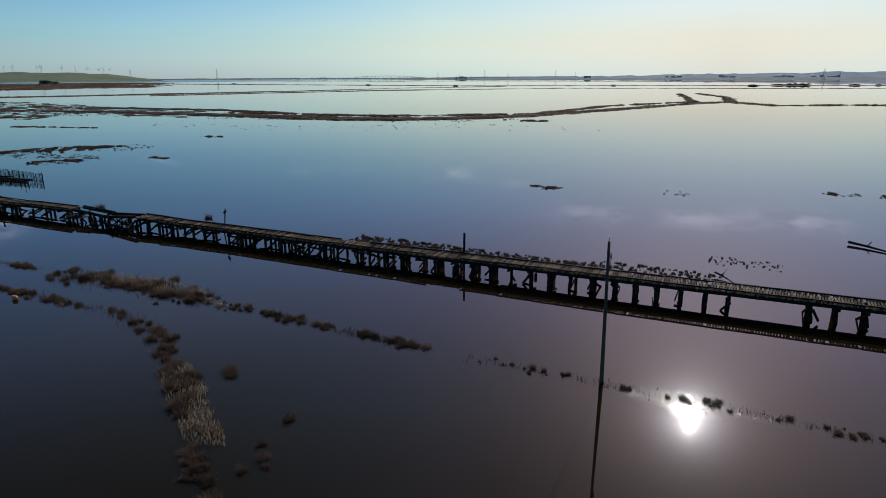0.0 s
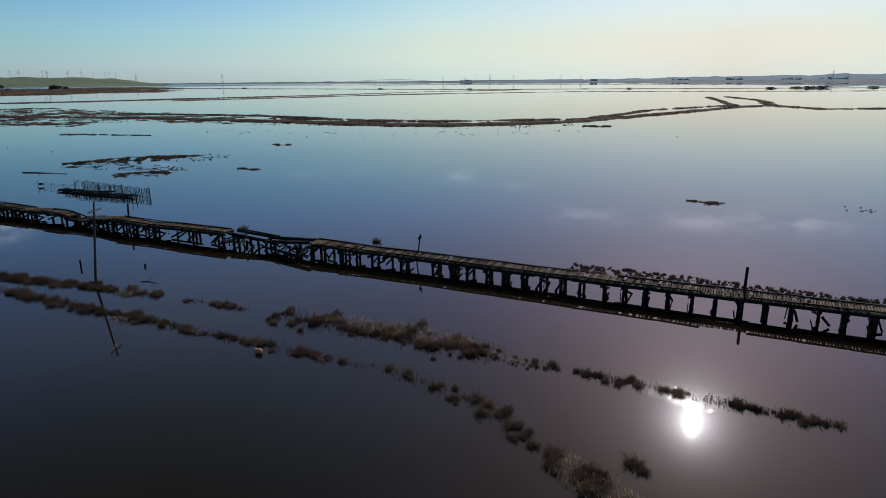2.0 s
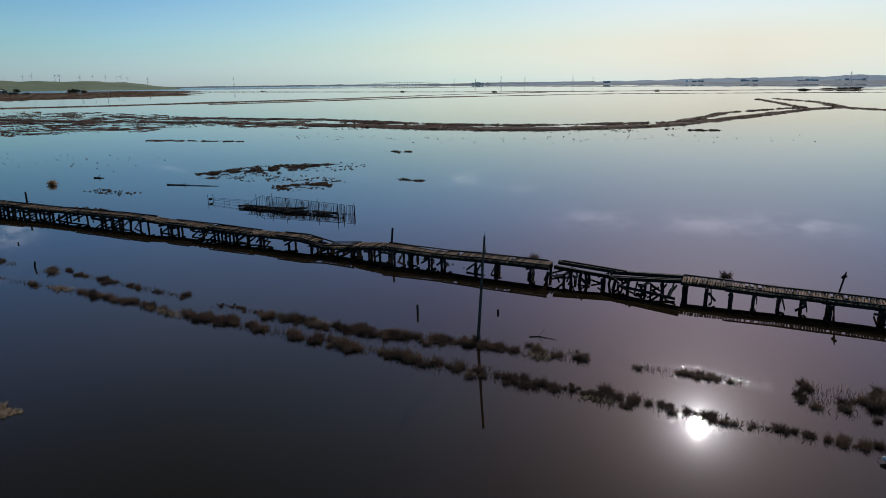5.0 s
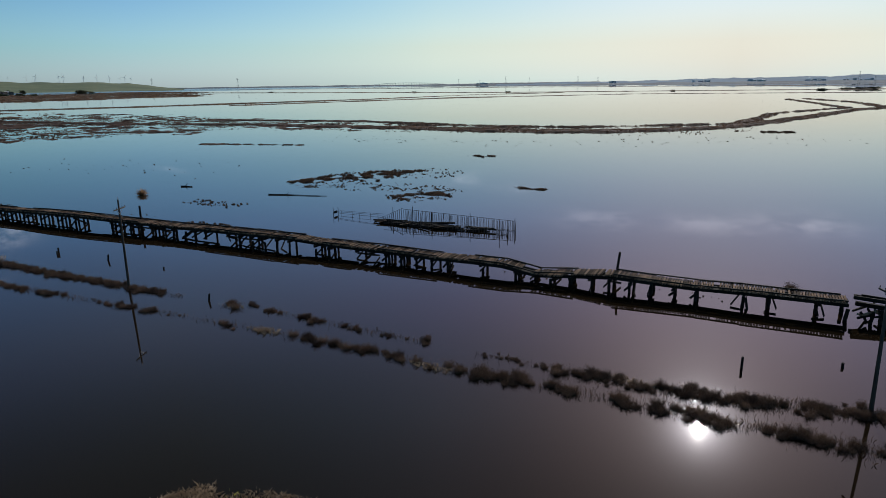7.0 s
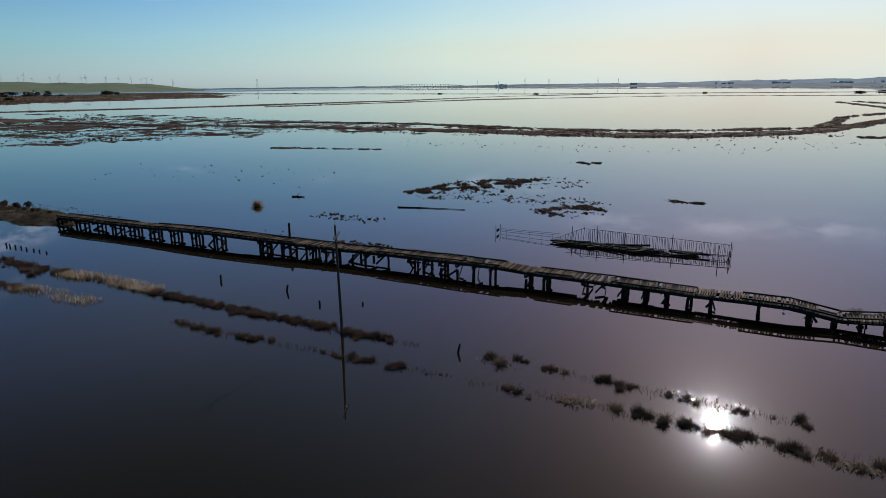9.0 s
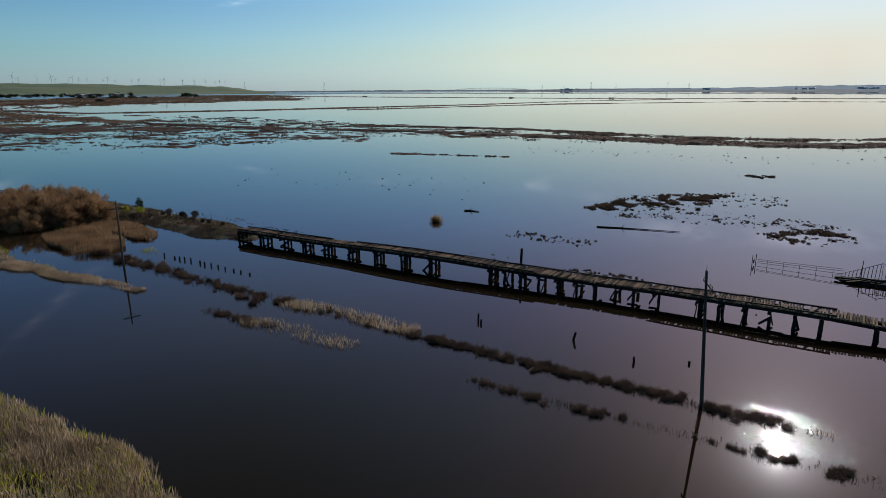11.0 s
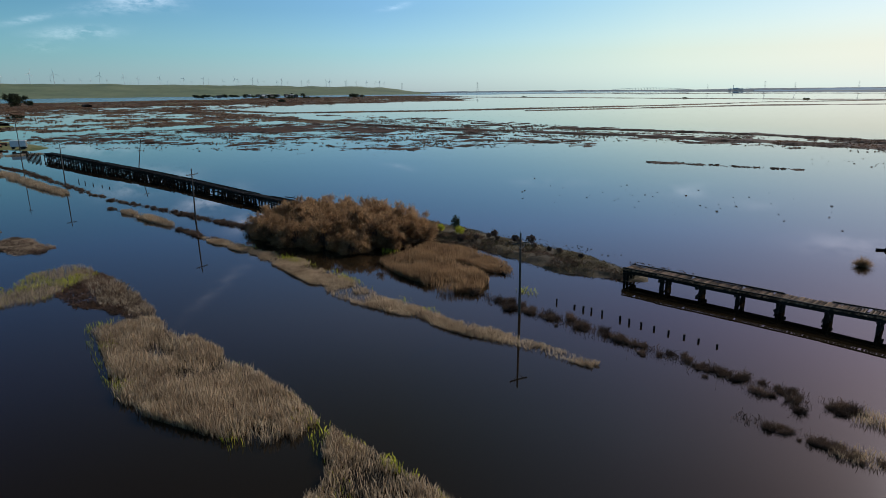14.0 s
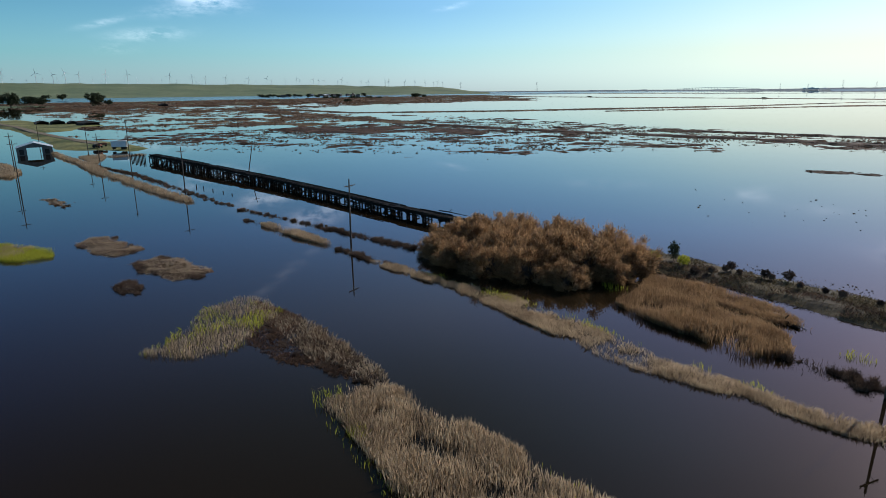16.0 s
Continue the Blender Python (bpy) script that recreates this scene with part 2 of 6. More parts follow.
def water_material():
    m = bpy.data.materials.new("flood_water")
    m.use_nodes = True
    t = m.node_tree
    b = t.nodes["Principled BSDF"]
    g = t.nodes.new("ShaderNodeNewGeometry")
    murk = nd(t, "ShaderNodeTexNoise", i2=0.03, i3=4.0)
    t.links.new(g.outputs["Position"], murk.inputs["Vector"])
    mix = nd(t, "ShaderNodeMixRGB", i1=(0.013, 0.0085, 0.0042, 1), i2=(0.018, 0.012, 0.006, 1))
    t.links.new(murk.outputs[0], mix.inputs[0])
    t.links.new(mix.outputs[0], b.inputs["Base Color"])
    b.inputs["Roughness"].default_value, b.inputs["IOR"].default_value = 0.36, 1.333
    b.inputs["Specular IOR Level"].default_value = 0.0
    b.inputs["Coat Weight"].default_value, b.inputs["Coat Roughness"].default_value, b.inputs["Coat IOR"].default_value = 1.0, 0.030, 1.31
    # broad faint swell everywhere; small ripples where the brush on the berms breaks the surface
    xyz = t.nodes.new("ShaderNodeSeparateXYZ")
    t.links.new(g.outputs["Position"], xyz.inputs[0])
    swell, where = nd(t, "ShaderNodeTexNoise", i2=0.5, i3=3.0), nd(t, "ShaderNodeTexNoise", i2=3.5, i3=2.0)
    for n in (swell, where):
        t.links.new(g.outputs["Position"], n.inputs["Vector"])
    bend = math_node(t, "MULTIPLY", math_node(t, "MULTIPLY_ADD", xyz.outputs[0], 0.04, 5.0, clamp=True), 4.6)
    strip_ = None
    for mid, half, curve in ((40.9, 1.2, bend), (37.2, 1.0, 0.0)):
        off = math_node(t, "DIVIDE", math_node(t, "SUBTRACT", math_node(t, "SUBTRACT", xyz.outputs[1], mid), curve), half)
        one = math_node(t, "EXPONENT", math_node(t, "MULTIPLY", math_node(t, "MULTIPLY", off, off), -1.0))
        if strip_ is None:
            strip_ = one
        else:
            one = math_node(t, "MULTIPLY", one, math_node(t, "MULTIPLY_ADD", xyz.outputs[0], -0.2, -9.5, clamp=True))
            one = math_node(t, "MULTIPLY", one, 0.6)
            strip_ = math_node(t, "ADD", strip_, one)
    patchy = math_node(t, "MULTIPLY_ADD", where.outputs[0], 14.0, -7.7, clamp=True)
    disturbed = math_node(t, "MULTIPLY", math_node(t, "MULTIPLY", strip_, patchy, clamp=True), math_node(t, "MULTIPLY_ADD", xyz.outputs[0], 0.05, 12.5, clamp=True))
    bay = math_node(t, "MULTIPLY_ADD", xyz.outputs[0], -0.01, -20.0, clamp=True)
    rough = math_node(t, "ADD", math_node(t, "MULTIPLY_ADD", disturbed, 0.025, 0.022), math_node(t, "MULTIPLY", bay, 0.17))
    t.links.new(rough, b.inputs["Coat Roughness"])
    bump = nd(t, "ShaderNodeBump", i0=1.0, i1=0.02)
    t.links.new(math_node(t, "MULTIPLY", swell.outputs[0], 0.006), bump.inputs["Height"])
    # little waves round the drowned stems
    wavelet = nd(t, "ShaderNodeTexNoise", i2=11.0, i3=1.0)
    t.links.new(g.outputs["Position"], wavelet.inputs["Vector"])
    tilt = nd(t, "ShaderNodeVectorMath", op="SUBTRACT", i1=(0.5, 0.5, 0.5))
    t.links.new(wavelet.outputs["Color"], tilt.inputs[0])
    level = nd(t, "ShaderNodeVectorMath", op="MULTIPLY", i1=(0.8, 0.8, 0.0))
    t.links.new(tilt.outputs[0], level.inputs[0])
    scaled = nd(t, "ShaderNodeVectorMath", op="SCALE")
    t.links.new(level.outputs[0], scaled.inputs[0])
    t.links.new(disturbed, scaled.inputs["Scale"])
    total_n = nd(t, "ShaderNodeVectorMath", op="ADD")
    t.links.new(bump.outputs[0], total_n.inputs[0])
    t.links.new(scaled.outputs[0], total_n.inputs[1])
    unit = nd(t, "ShaderNodeVectorMath", op="NORMALIZE")
    t.links.new(total_n.outputs[0], unit.inputs[0])
    t.links.new(unit.outputs[0], b.inputs["Coat Normal"])
    return m


M_WATER = water_material()
M_BED = material("lake_bed_mud", (0.05, 0.035, 0.025), (0.09, 0.065, 0.045), 0.05, 0.95, 1.0)
M_MARSH = material("marsh_scrub", (0.03, 0.016, 0.012), (0.13, 0.075, 0.05), 0.08, 0.95, 1.3, 0.8, (0.4, 0.62))
M_FAR_MARSH = material("far_marsh_scrub", (0.04, 0.022, 0.013), (0.23, 0.15, 0.075), 0.03, 0.95, 0.4, 0.8, (0.4, 0.62))
M_PILE = material("tarred_pile", (0.007, 0.006, 0.0055), (0.032, 0.027, 0.023), 1.2, 0.9, 14.0, 0.6, (0.35, 0.7), per_object=0.25, stretch=(1, 1, 0.25), spec=0.15)
M_STRINGER = material("creosoted_timber", (0.007, 0.006, 0.005), (0.028, 0.024, 0.021), 0.9, 0.8, 12.0, 0.5, (0.35, 0.7), per_object=0.2, stretch=(0.2, 1, 1), spec=0.12)
M_TIE = material("weathered_tie", (0.05, 0.032, 0.02), (0.31, 0.205, 0.13), 1.5, 0.9, 18.0, 0.35, (0.35, 0.7), per_object=0.45, stretch=(1, 0.15, 1), spec=0.12)
M_TIE_FAR = material("weathered_tie_row", (0.05, 0.032, 0.02), (0.29, 0.19, 0.12), 1.5, 0.9, 18.0, 0.35, (0.35, 0.7), island=0.45, stretch=(1, 0.15, 1), spec=0.12)
M_POLE = material("grey_pole_wood", (0.03, 0.023, 0.018), (0.11, 0.088, 0.07), 1.0, 0.8, 10.0, 0.4, stretch=(1, 1, 0.1))
M_STEEL = material("galvanised_steel", (0.25, 0.26, 0.27), (0.42, 0.43, 0.44), 2.0, 0.45, 20.0, 0.1, metal=0.8)
M_GLASS = material("insulator_glaze", (0.10, 0.06, 0.045), (0.2, 0.13, 0.1), 5.0, 0.2, 20.0, 0.0)


# ------------------------------------------------------------------ mesh helpers
def box(bm, centre, size, m=None):
    """A box of that size about centre, turned by the 4x4 m first."""
    r = bmesh.ops.create_cube(bm, size=1.0)
    bmesh.ops.transform(bm, matrix=Matrix.Translation(centre) @ (m or Matrix()) @ Matrix.Diagonal((*size, 1)), verts=r["verts"])
    return r["verts"]


def rod(bm, a, b, r0, r1=None, sides=6):
    """A tapered round bar from a to b."""
    a, b = Vector(a), Vector(b)
    d = b - a
    made = bmesh.ops.create_cone(bm, cap_ends=True, segments=sides, radius1=r0, radius2=r1 if r1 is not None else r0, depth=d.length)
    q = d.to_track_quat("Z", "Y").to_matrix().to_4x4()
    bmesh.ops.transform(bm, matrix=Matrix.Translation((a + b) / 2) @ q, verts=made["verts"])
    return made["verts"]


def beam(bm, a, b, w, h):
    """A squared timber from a to b, w wide and h deep."""
    a, b = Vector(a), Vector(b)
    d = b - a
    q = d.to_track_quat("X", "Z").to_matrix().to_4x4()
    return box(bm, (a + b) / 2, (d.length, w, h), q)


def mesh_of(name, bm, mat_):
    me = bpy.data.meshes.new(name)
    bm.to_mesh(me)
    bm.free()
    me.materials.append(mat_)
    return me


def part(name, bm, mat_, parent, label=""):
    ob = new(name, bm if isinstance(bm, bpy.types.Mesh) else mesh_of(name, bm, mat_))
    ob.parent = parent
    return tagged(ob, label)


def thing(name, place, label, category, group="", kind=""):
    ob = new(name)
    ob.matrix_world = place if isinstance(place, Matrix) else Matrix.Translation(place)
    return tagged(ob, label, category, group, kind)


def lerp_line(x, xs, ys):
    return float(np.interp(x, xs, ys))


def cloud_mesh(name, verts, faces, mat_):
    me = bpy.data.meshes.new(name)
    me.from_pydata(verts.tolist() if isinstance(verts, np.ndarray) else verts, [], faces.tolist() if isinstance(faces, np.ndarray) else faces)
    me.materials.append(mat_)
    return me


# ------------------------------------------------------------------ ground, water, marsh
def disc(name, z, radius, mat_, label, category):
    bm = bmesh.new()
    bmesh.ops.create_circle(bm, cap_ends=True, segments=128, radius=radius)
    ob = new(name, mesh_of(name, bm, mat_))
    ob.location = (-130, 0, z)
    return tagged(ob, label, category, kind="structure")


disc("water", 0.0, 4900, M_WATER, "still brown flood water reflecting the sky", "water")
disc("ground", -1.2, 4895, M_BED, "muddy ground under the flood water", "ground")


def near_line(px, py, line):
    """Distance from points to a polyline, with the width given at its corners: distance minus half width."""
    best = np.full(px.shape, 1e9)
    for (x0, y0, w0), (x1, y1, w1) in zip(line, line[1:]):
        dx, dy = x1 - x0, y1 - y0
        s = np.clip(((px - x0) * dx + (py - y0) * dy) / (dx * dx + dy * dy), 0, 1)
        best = np.minimum(best, np.hypot(px - x0 - s * dx, py - y0 - s * dy) - (w0 + s * (w1 - w0)) / 2)
    return best


def inside(px, py, poly):
    """Signed distance to a polygon, negative inside."""
    hit = np.zeros(px.shape, bool)
    for (x0, y0), (x1, y1) in zip(poly, poly[1:] + poly[:1]):
        cross = (y0 > py) != (y1 > py)
        xi = x0 + (py - y0) * (x1 - x0) / ((y1 - y0) or 1e-9)
        hit ^= cross & (px < xi)
    d = near_line(px, py, [(x, y, 0) for x, y in poly + poly[:1]])
    return np.where(hit, -d, d)


def fractal(px, py, scale, octaves=5, seed=0.0):
    """Value noise by numpy, about -1 to 1, with features of about that many metres."""
    out, amp, size, rng = np.zeros(px.shape), 1.0, scale, np.random.RandomState(int(seed * 97) + 5)
    for _ in range(octaves):
        table = rng.rand(257, 257) * 2 - 1
        u, v = px / size + 1000.3, py / size + 1000.7
        iu, iv = np.floor(u).astype(int), np.floor(v).astype(int)
        fu, fv = u - iu, v - iv
        fu, fv = fu * fu * (3 - 2 * fu), fv * fv * (3 - 2 * fv)
        a, b, c, d = (table[(iu + i) % 257, (iv + j) % 257] for i, j in ((0, 0), (1, 0), (0, 1), (1, 1)))
        out += amp * ((a * (1 - fu) + b * fu) * (1 - fv) + (c * (1 - fu) + d * fu) * fv)
        amp, size = amp * 0.55, size / 2.1
    return out / 1.6


def patch(name, x0, x1, y0, y1, step, height, mat_, label, category, skirt=-0.12):
    """The part of a height field that stands above the water."""
    xs, ys = np.arange(x0, x1 + step, step), np.arange(y0, y1 + step, step)
    gx, gy = np.meshgrid(xs, ys)
    gz = height(gx, gy)
    n, k = gz.shape
    up = gz > -0.02
    cell = up[:-1, :-1] | up[1:, :-1] | up[:-1, 1:] | up[1:, 1:]
    j, i = np.nonzero(cell)
    q = np.stack([j * k + i, j * k + i + 1, (j + 1) * k + i + 1, (j + 1) * k + i], 1)
    used, q = np.unique(q, return_inverse=True)
    z = np.maximum(gz.ravel()[used], skirt)
    v = np.stack([gx.ravel()[used], gy.ravel()[used], z], 1)
    me = cloud_mesh(name, v, q.reshape(-1, 4), mat_)
    ob = new(name, me)
    return tagged(ob, label, category, kind="stuff")


LEVEES = [
    # x, y, width: the long levee that bends away, then the lines beyond it
    [(-564.2, 263.4, 4), (-440.0, 283.1, 5), (-403.1, 293.0, 6), (-321.0, 294.5, 12), (-258.0, 298.2, 20), (-223.3, 296.3, 16), (-187.2, 307.5, 14), (-138.1, 348.7, 9), (-94.4, 460.9, 7), (-55.7, 579.9, 6), (-28, 620, 8), (-40, 755, 5), (-77, 871, 4)],
    [(-112, 507, 3), (-60, 610, 4), (-75, 720, 3), (-96, 843, 2)],
    [(-28, 610, 4), (6, 560, 2.5), (60, 590, 2), (160, 600, 2)],
    [(-321.8, 318.6, 3), (-210.0, 328.5, 3), (-132.2, 381.4, 3), (-112, 507, 3)],
    [(-460.1, 324.2, 5), (-404.2, 334.7, 6), (-362.4, 340.3, 5), (-297.0, 330.7, 3), (-239.3, 319.5, 4)],
    [(-332.9, 185.2, 0.6), (-312.6, 190.4, 1.0), (-291.0, 196.9, 0.6)],
    [(-650, 269, 5), (-605, 265, 5), (-537, 265, 4), (-440, 283, 4)],
]
MARSH = [(-625, 57), (-574, 66), (-554, 97), (-525, 108), (-509, 132), (-464, 125), (-429, 159), (-403, 229), (-393, 269), (-341, 276), (-349, 325), (-460, 333), (-566, 341), (-628, 363), (-670, 365), (-664, 59)]


FLATS = [[(-663, 176), (-646, 203), (-600, 172), (-591, 152)], [(-593, 170), (-634, 204), (-610, 236), (-577, 186)], [(-596, 230), (-562, 255), (-524, 225), (-562, 213)]]


def marsh_height(x, y):
    d = np.full(x.shape, 1e9)
    for line in LEVEES:
        d = np.minimum(d, near_line(x, y, line))
    n1, n2 = fractal(x, y, 22, 5, 1), fractal(0.78 * x - 0.62 * y, (0.62 * x + 0.78 * y) / 2.4, 5.5, 4, 2)
    levee = 0.3 - d * 0.24 + n1 * 0.5 + n2 * 0.7 + 0.8 * fractal(x, y, 3.6, 3, 8)
    u, v = 0.78 * x - 0.62 * y, 0.62 * x + 0.78 * y
    rim = np.maximum(inside(x, y, MARSH), -60)
    field = -0.44 - np.where(rim > 0, rim * 0.02, -0.1 * np.exp(rim / 15)) + n1 * 0.45 + n2 * 0.45 + 1.0 * fractal(u, v / 2.6, 2.9, 2, 6)
    for flat in FLATS:
        field = np.maximum(field, 0.12 - np.maximum(inside(x, y, flat), -12) * 0.03 + n1 * 0.5 + n2 * 0.6)
    spots = 0.95 * fractal(x, y, 6, 4, 3) - 1.35 + 0.55 * np.exp(-np.maximum(d, 0) / 30)
    return np.clip(np.maximum(np.maximum(levee, field), spots), -0.5, 0.5 + 0.4 * n2)


patch("marsh", -660, 170, 45, 900, 1.35, marsh_height, M_MARSH, "low brown marsh scrub standing out of shallow flood water", "marsh")

FAR_LEVEES = [
    [(-2900, 1500, 14), (-1667, 1423, 12), (-626, 1345, 10), (34, 1552, 12), (700, 1700, 12)],
    [(-690, 560, 4), (-560, 900, 4), (-330, 1150, 6), (100, 1250, 6), (700, 1500, 8)],
    [(-1146, 302, 7), (-1026, 349, 6), (-879, 347, 6), (-829, 425, 6), (-782, 504, 6), (-664, 825, 7), (-620, 1100, 6), (-500, 1300, 7)],
    [(-1037, 311, 7), (-803, 284, 7), (-650, 269, 6)],
    [(-1150, 300, 7), (-720, 264, 6), (-660, 262, 6)],
    [(-2800, 2172, 24), (-1000, 2460, 20), (300, 2300, 20), (1000, 2400, 20)],
]
MID_MARSH = [(-640, 50), (-655, 270), (-700, 330), (-803, 300), (-1037, 330), (-1146, 420), (-1268, 761), (-1420, 700), (-1500, 480), (-1560, 300), (-1908, 164), (-1700, 100), (-1190, 90), (-900, 90), (-740, 60)]
FAR_MARSH = [(-1908, 60), (-1420, 170), (-1330, 330), (-1450, 480), (-1364, 605), (-1268, 761), (-1245, 957), (-1500, 1250), (-1812, 1510), (-2240, 1653), (-2240, 1132), (-2010, 694), (-1987, 448), (-2047, 45), (-2000, -200), (-1900, -200)]


def outer_height(x, y):
    """Streaky flats in the middle distance, a broad brown plain behind them, and thin levees."""
    d = np.full(x.shape, 1e9)
    for line in FAR_LEVEES:
        d = np.minimum(d, near_line(x, y, line))
    n1, n2 = fractal(x, y, 90, 5, 4), fractal(x, y, 24, 4, 5)
    levee = 0.5 - d * 0.12 + n1 * 0.4 + n2 * 0.35
    mid, far = inside(x, y, MID_MARSH), inside(x, y, FAR_MARSH)
    n3 = fractal(x, y, 8, 2, 15)
    streaks = -0.27 - np.where(mid > 0, mid * 0.012, np.maximum(mid, -40) * 0.004) + n1 * 0.6 + n2 * 0.75 + n3 * 0.55
    plain = 0.2 - np.where(far > 0, far * 0.012, 0.0) + n1 * 0.8 + n2 * 0.5 + n3 * 0.3
    return np.clip(np.maximum(np.maximum(levee, streaks), plain), -0.5, 0.8 + 0.4 * n2)


def far_height(x, y):
    near_field = (x > -1450) & (x < -656) & (y > 0) & (y < 760)
    return np.where(near_field, -0.5, outer_height(x, y))


patch("far_marsh", -2900, 1000, -400, 2500, 6.0, far_height, M_FAR_MARSH, "distant brown marsh and levees in flood water", "marsh")
patch("middle_marsh", -1452, -656, 0, 762, 2.6, lambda x, y: np.where((x < -1447) | (x > -658), -0.5, outer_height(x, y)), M_FAR_MARSH, "streaky brown marsh flats with channels of water", "marsh")

# ------------------------------------------------------------------ the ruined railway trestle
AXIS_X = (-520, -467, -425, -390, -362, -345, -266, -240, -220, -200, -171, -135, -85, -60, -30, 5, 40)
AXIS_Y = (37.0, 42.3, 46.6, 48.6, 49.7, 51.2, 56.5, 58.5, 59.6, 61.0, 62.1, 63.3, 64.5, 65.1, 66.2, 67.3, 68.3)   # near row of piles
DECK_X = (-520, -468, -424, -390, -363, -343, -268, -262, -257, -246, -236, -228, -220, -213, -206, -200, -194, -182, -177, -163, -159, -150, -147, -144.5, -142.5, -139, -134.5, -130, -127, -121, -110, -101.5, -95, -93, -90, -86, -60, -30, 0, 40)
DECK_Z = (2.5, 2.5, 2.15, 1.9, 1.8, 1.7, 2.1, 2.2, 2.1, 2.2, 2.42, 2.5, 2.35, 2.3, 2.2, 2.28, 2.3, 2.4, 2.12, 2.1, 2.0, 2.2, 2.1, 1.7, 1.45, 1.9, 2.4, 2.28, 2.08, 2.3, 2.35, 1.8, 2.3, 2.42, 2.3, 2.15, 2.15, 2.35, 2.45, 2.55)
TIE_L = 2.5


def near_y(x):
    return lerp_line(x, AXIS_X, AXIS_Y)


def deck_z(x):
    return lerp_line(x, DECK_X, DECK_Z) - (0.33 if x > -300 else 0.0)


def smooth_z(x):
    return (deck_z(x - 1.2) + deck_z(x) + deck_z(x + 1.2)) / 3


def lean_y(x):
    """Sideways bulge of the sagging deck."""
    return 0.25 * math.sin(x * 0.06) + (-0.5 if -145 < x < -140 else 0.0)


def tie_mesh(k):
    bm = bmesh.new()
    rng = random.Random(40 + k)
    vs = box(bm, (0, 0, 0), (0.19, TIE_L * rng.uniform(0.97, 1.04), 0.2))
    for v in vs:
        v.co += Vector((rng.uniform(-0.02, 0.02), rng.uniform(-0.05, 0.05), rng.uniform(-0.02, 0.02)))
    bmesh.ops.bevel(bm, geom=bm.edges[:], offset=0.015, segments=1, affect="EDGES")
    return mesh_of("tie", bm, M_TIE)


TIES = [tie_mesh(k) for k in range(5)]


def pile_mesh(k):
    """A rotted round pile of unit height, 1 m from foot to head."""
    bm = bmesh.new()
    rng = random.Random(70 + k)
    rings = []
    for i in range(5):
        z, r = i / 4, rng.uniform(0.15, 0.2) * (1.05 - 0.1 * i / 4)
        rings.append([bm.verts.new((math.cos(a * math.tau / 8) * r * rng.uniform(0.85, 1.12), math.sin(a * math.tau / 8) * r * rng.uniform(0.85, 1.12), z)) for a in range(8)])
    for lo, hi in zip(rings, rings[1:]):
        for i in range(8):
            bm.faces.new((lo[i], lo[(i + 1) % 8], hi[(i + 1) % 8], hi[i]))
    bm.faces.new(rings[-1])
    return mesh_of("pile", bm, M_PILE)


PILES = [pile_mesh(k) for k in range(5)]


def beam_part(name, a, b, w, h, mat_, parent, rng, rough=0.02):
    bm = bmesh.new()
    vs = beam(bm, a, b, w, h)
    for v in vs:
        v.co += Vector((rng.uniform(-rough, rough), rng.uniform(-rough, rough), rng.uniform(-rough, rough)))
    return part(name, bm, mat_, parent)


def bent(parent, x, rng, ruin, single=False, heavy=False):
    """Four piles under a cap, with cross braces; ruin: how much is gone."""
    y0, top = near_y(x), smooth_z(x) - 0.76
    offs = [0.85, 1.5, 2.3, 3.0]
    standing = []
    for k, o in enumerate(offs):
        if rng.random() < ruin * 0.55:
            continue
        if single and k not in (0, 3):
            continue
        broken = rng.random() < ruin * 0.3
        h = 0.6 + (top * rng.uniform(0.45, 0.8) if broken else top)
        batter = (-0.09, -0.03, 0.03, 0.09)[k]
        p = part("pile", PILES[rng.randrange(5)], M_PILE, parent)
        m = Matrix.Translation((x + rng.uniform(-0.12, 0.12), y0 + o + batter * 0.8 + rng.uniform(-0.06, 0.06), -0.6))
        tilt = Matrix.Rotation(radians(rng.gauss(0, 1.5 + 5 * ruin * (broken or single))), 4, "Y") @ Matrix.Rotation(-math.atan(batter * -1.0 / 2), 4, "X")
        p.matrix_local = m @ tilt @ Matrix.Rotation(rng.uniform(0, 6), 4, "Z") @ Matrix.Diagonal((1.05, 1.05, h, 1))
        standing.append(o)
    if rng.random() > ruin * 0.5:
        beam_part("cap", (x, y0 + 0.5, top + 0.14), (x + rng.uniform(-0.1, 0.1), y0 + 3.35, top + 0.14 + rng.gauss(0, 0.05 + 0.1 * ruin)), 0.34, 0.32, M_PILE, parent, rng)
    for s in (-0.22, 0.24):
        if rng.random() < 0.8 - 0.25 * ruin:
            a, b = (y0 + 0.6, y0 + 3.2) if rng.random() < 0.5 else (y0 + 3.2, y0 + 0.6)
            drop = rng.gauss(0, 0.25)
            dx = rng.gauss(0, 0.15 + 0.5 * ruin)
            beam_part("brace", (x + s, a, top - 0.05), (x + s + dx, b, 0.15 + drop), 0.09, 0.26, M_PILE, parent, rng)
    if rng.random() < 0.25 + 0.3 * ruin:
        # a brace that has come loose and hangs in the water
        z0 = rng.uniform(0.8, 1.3)
        beam_part("brace", (x + 0.2, y0 + 0.6, z0), (x + rng.uniform(-1.0, 1.0), y0 + rng.uniform(0.1, 0.4), rng.uniform(-0.2, 0.5)), 0.1, 0.26, M_PILE, parent, rng)


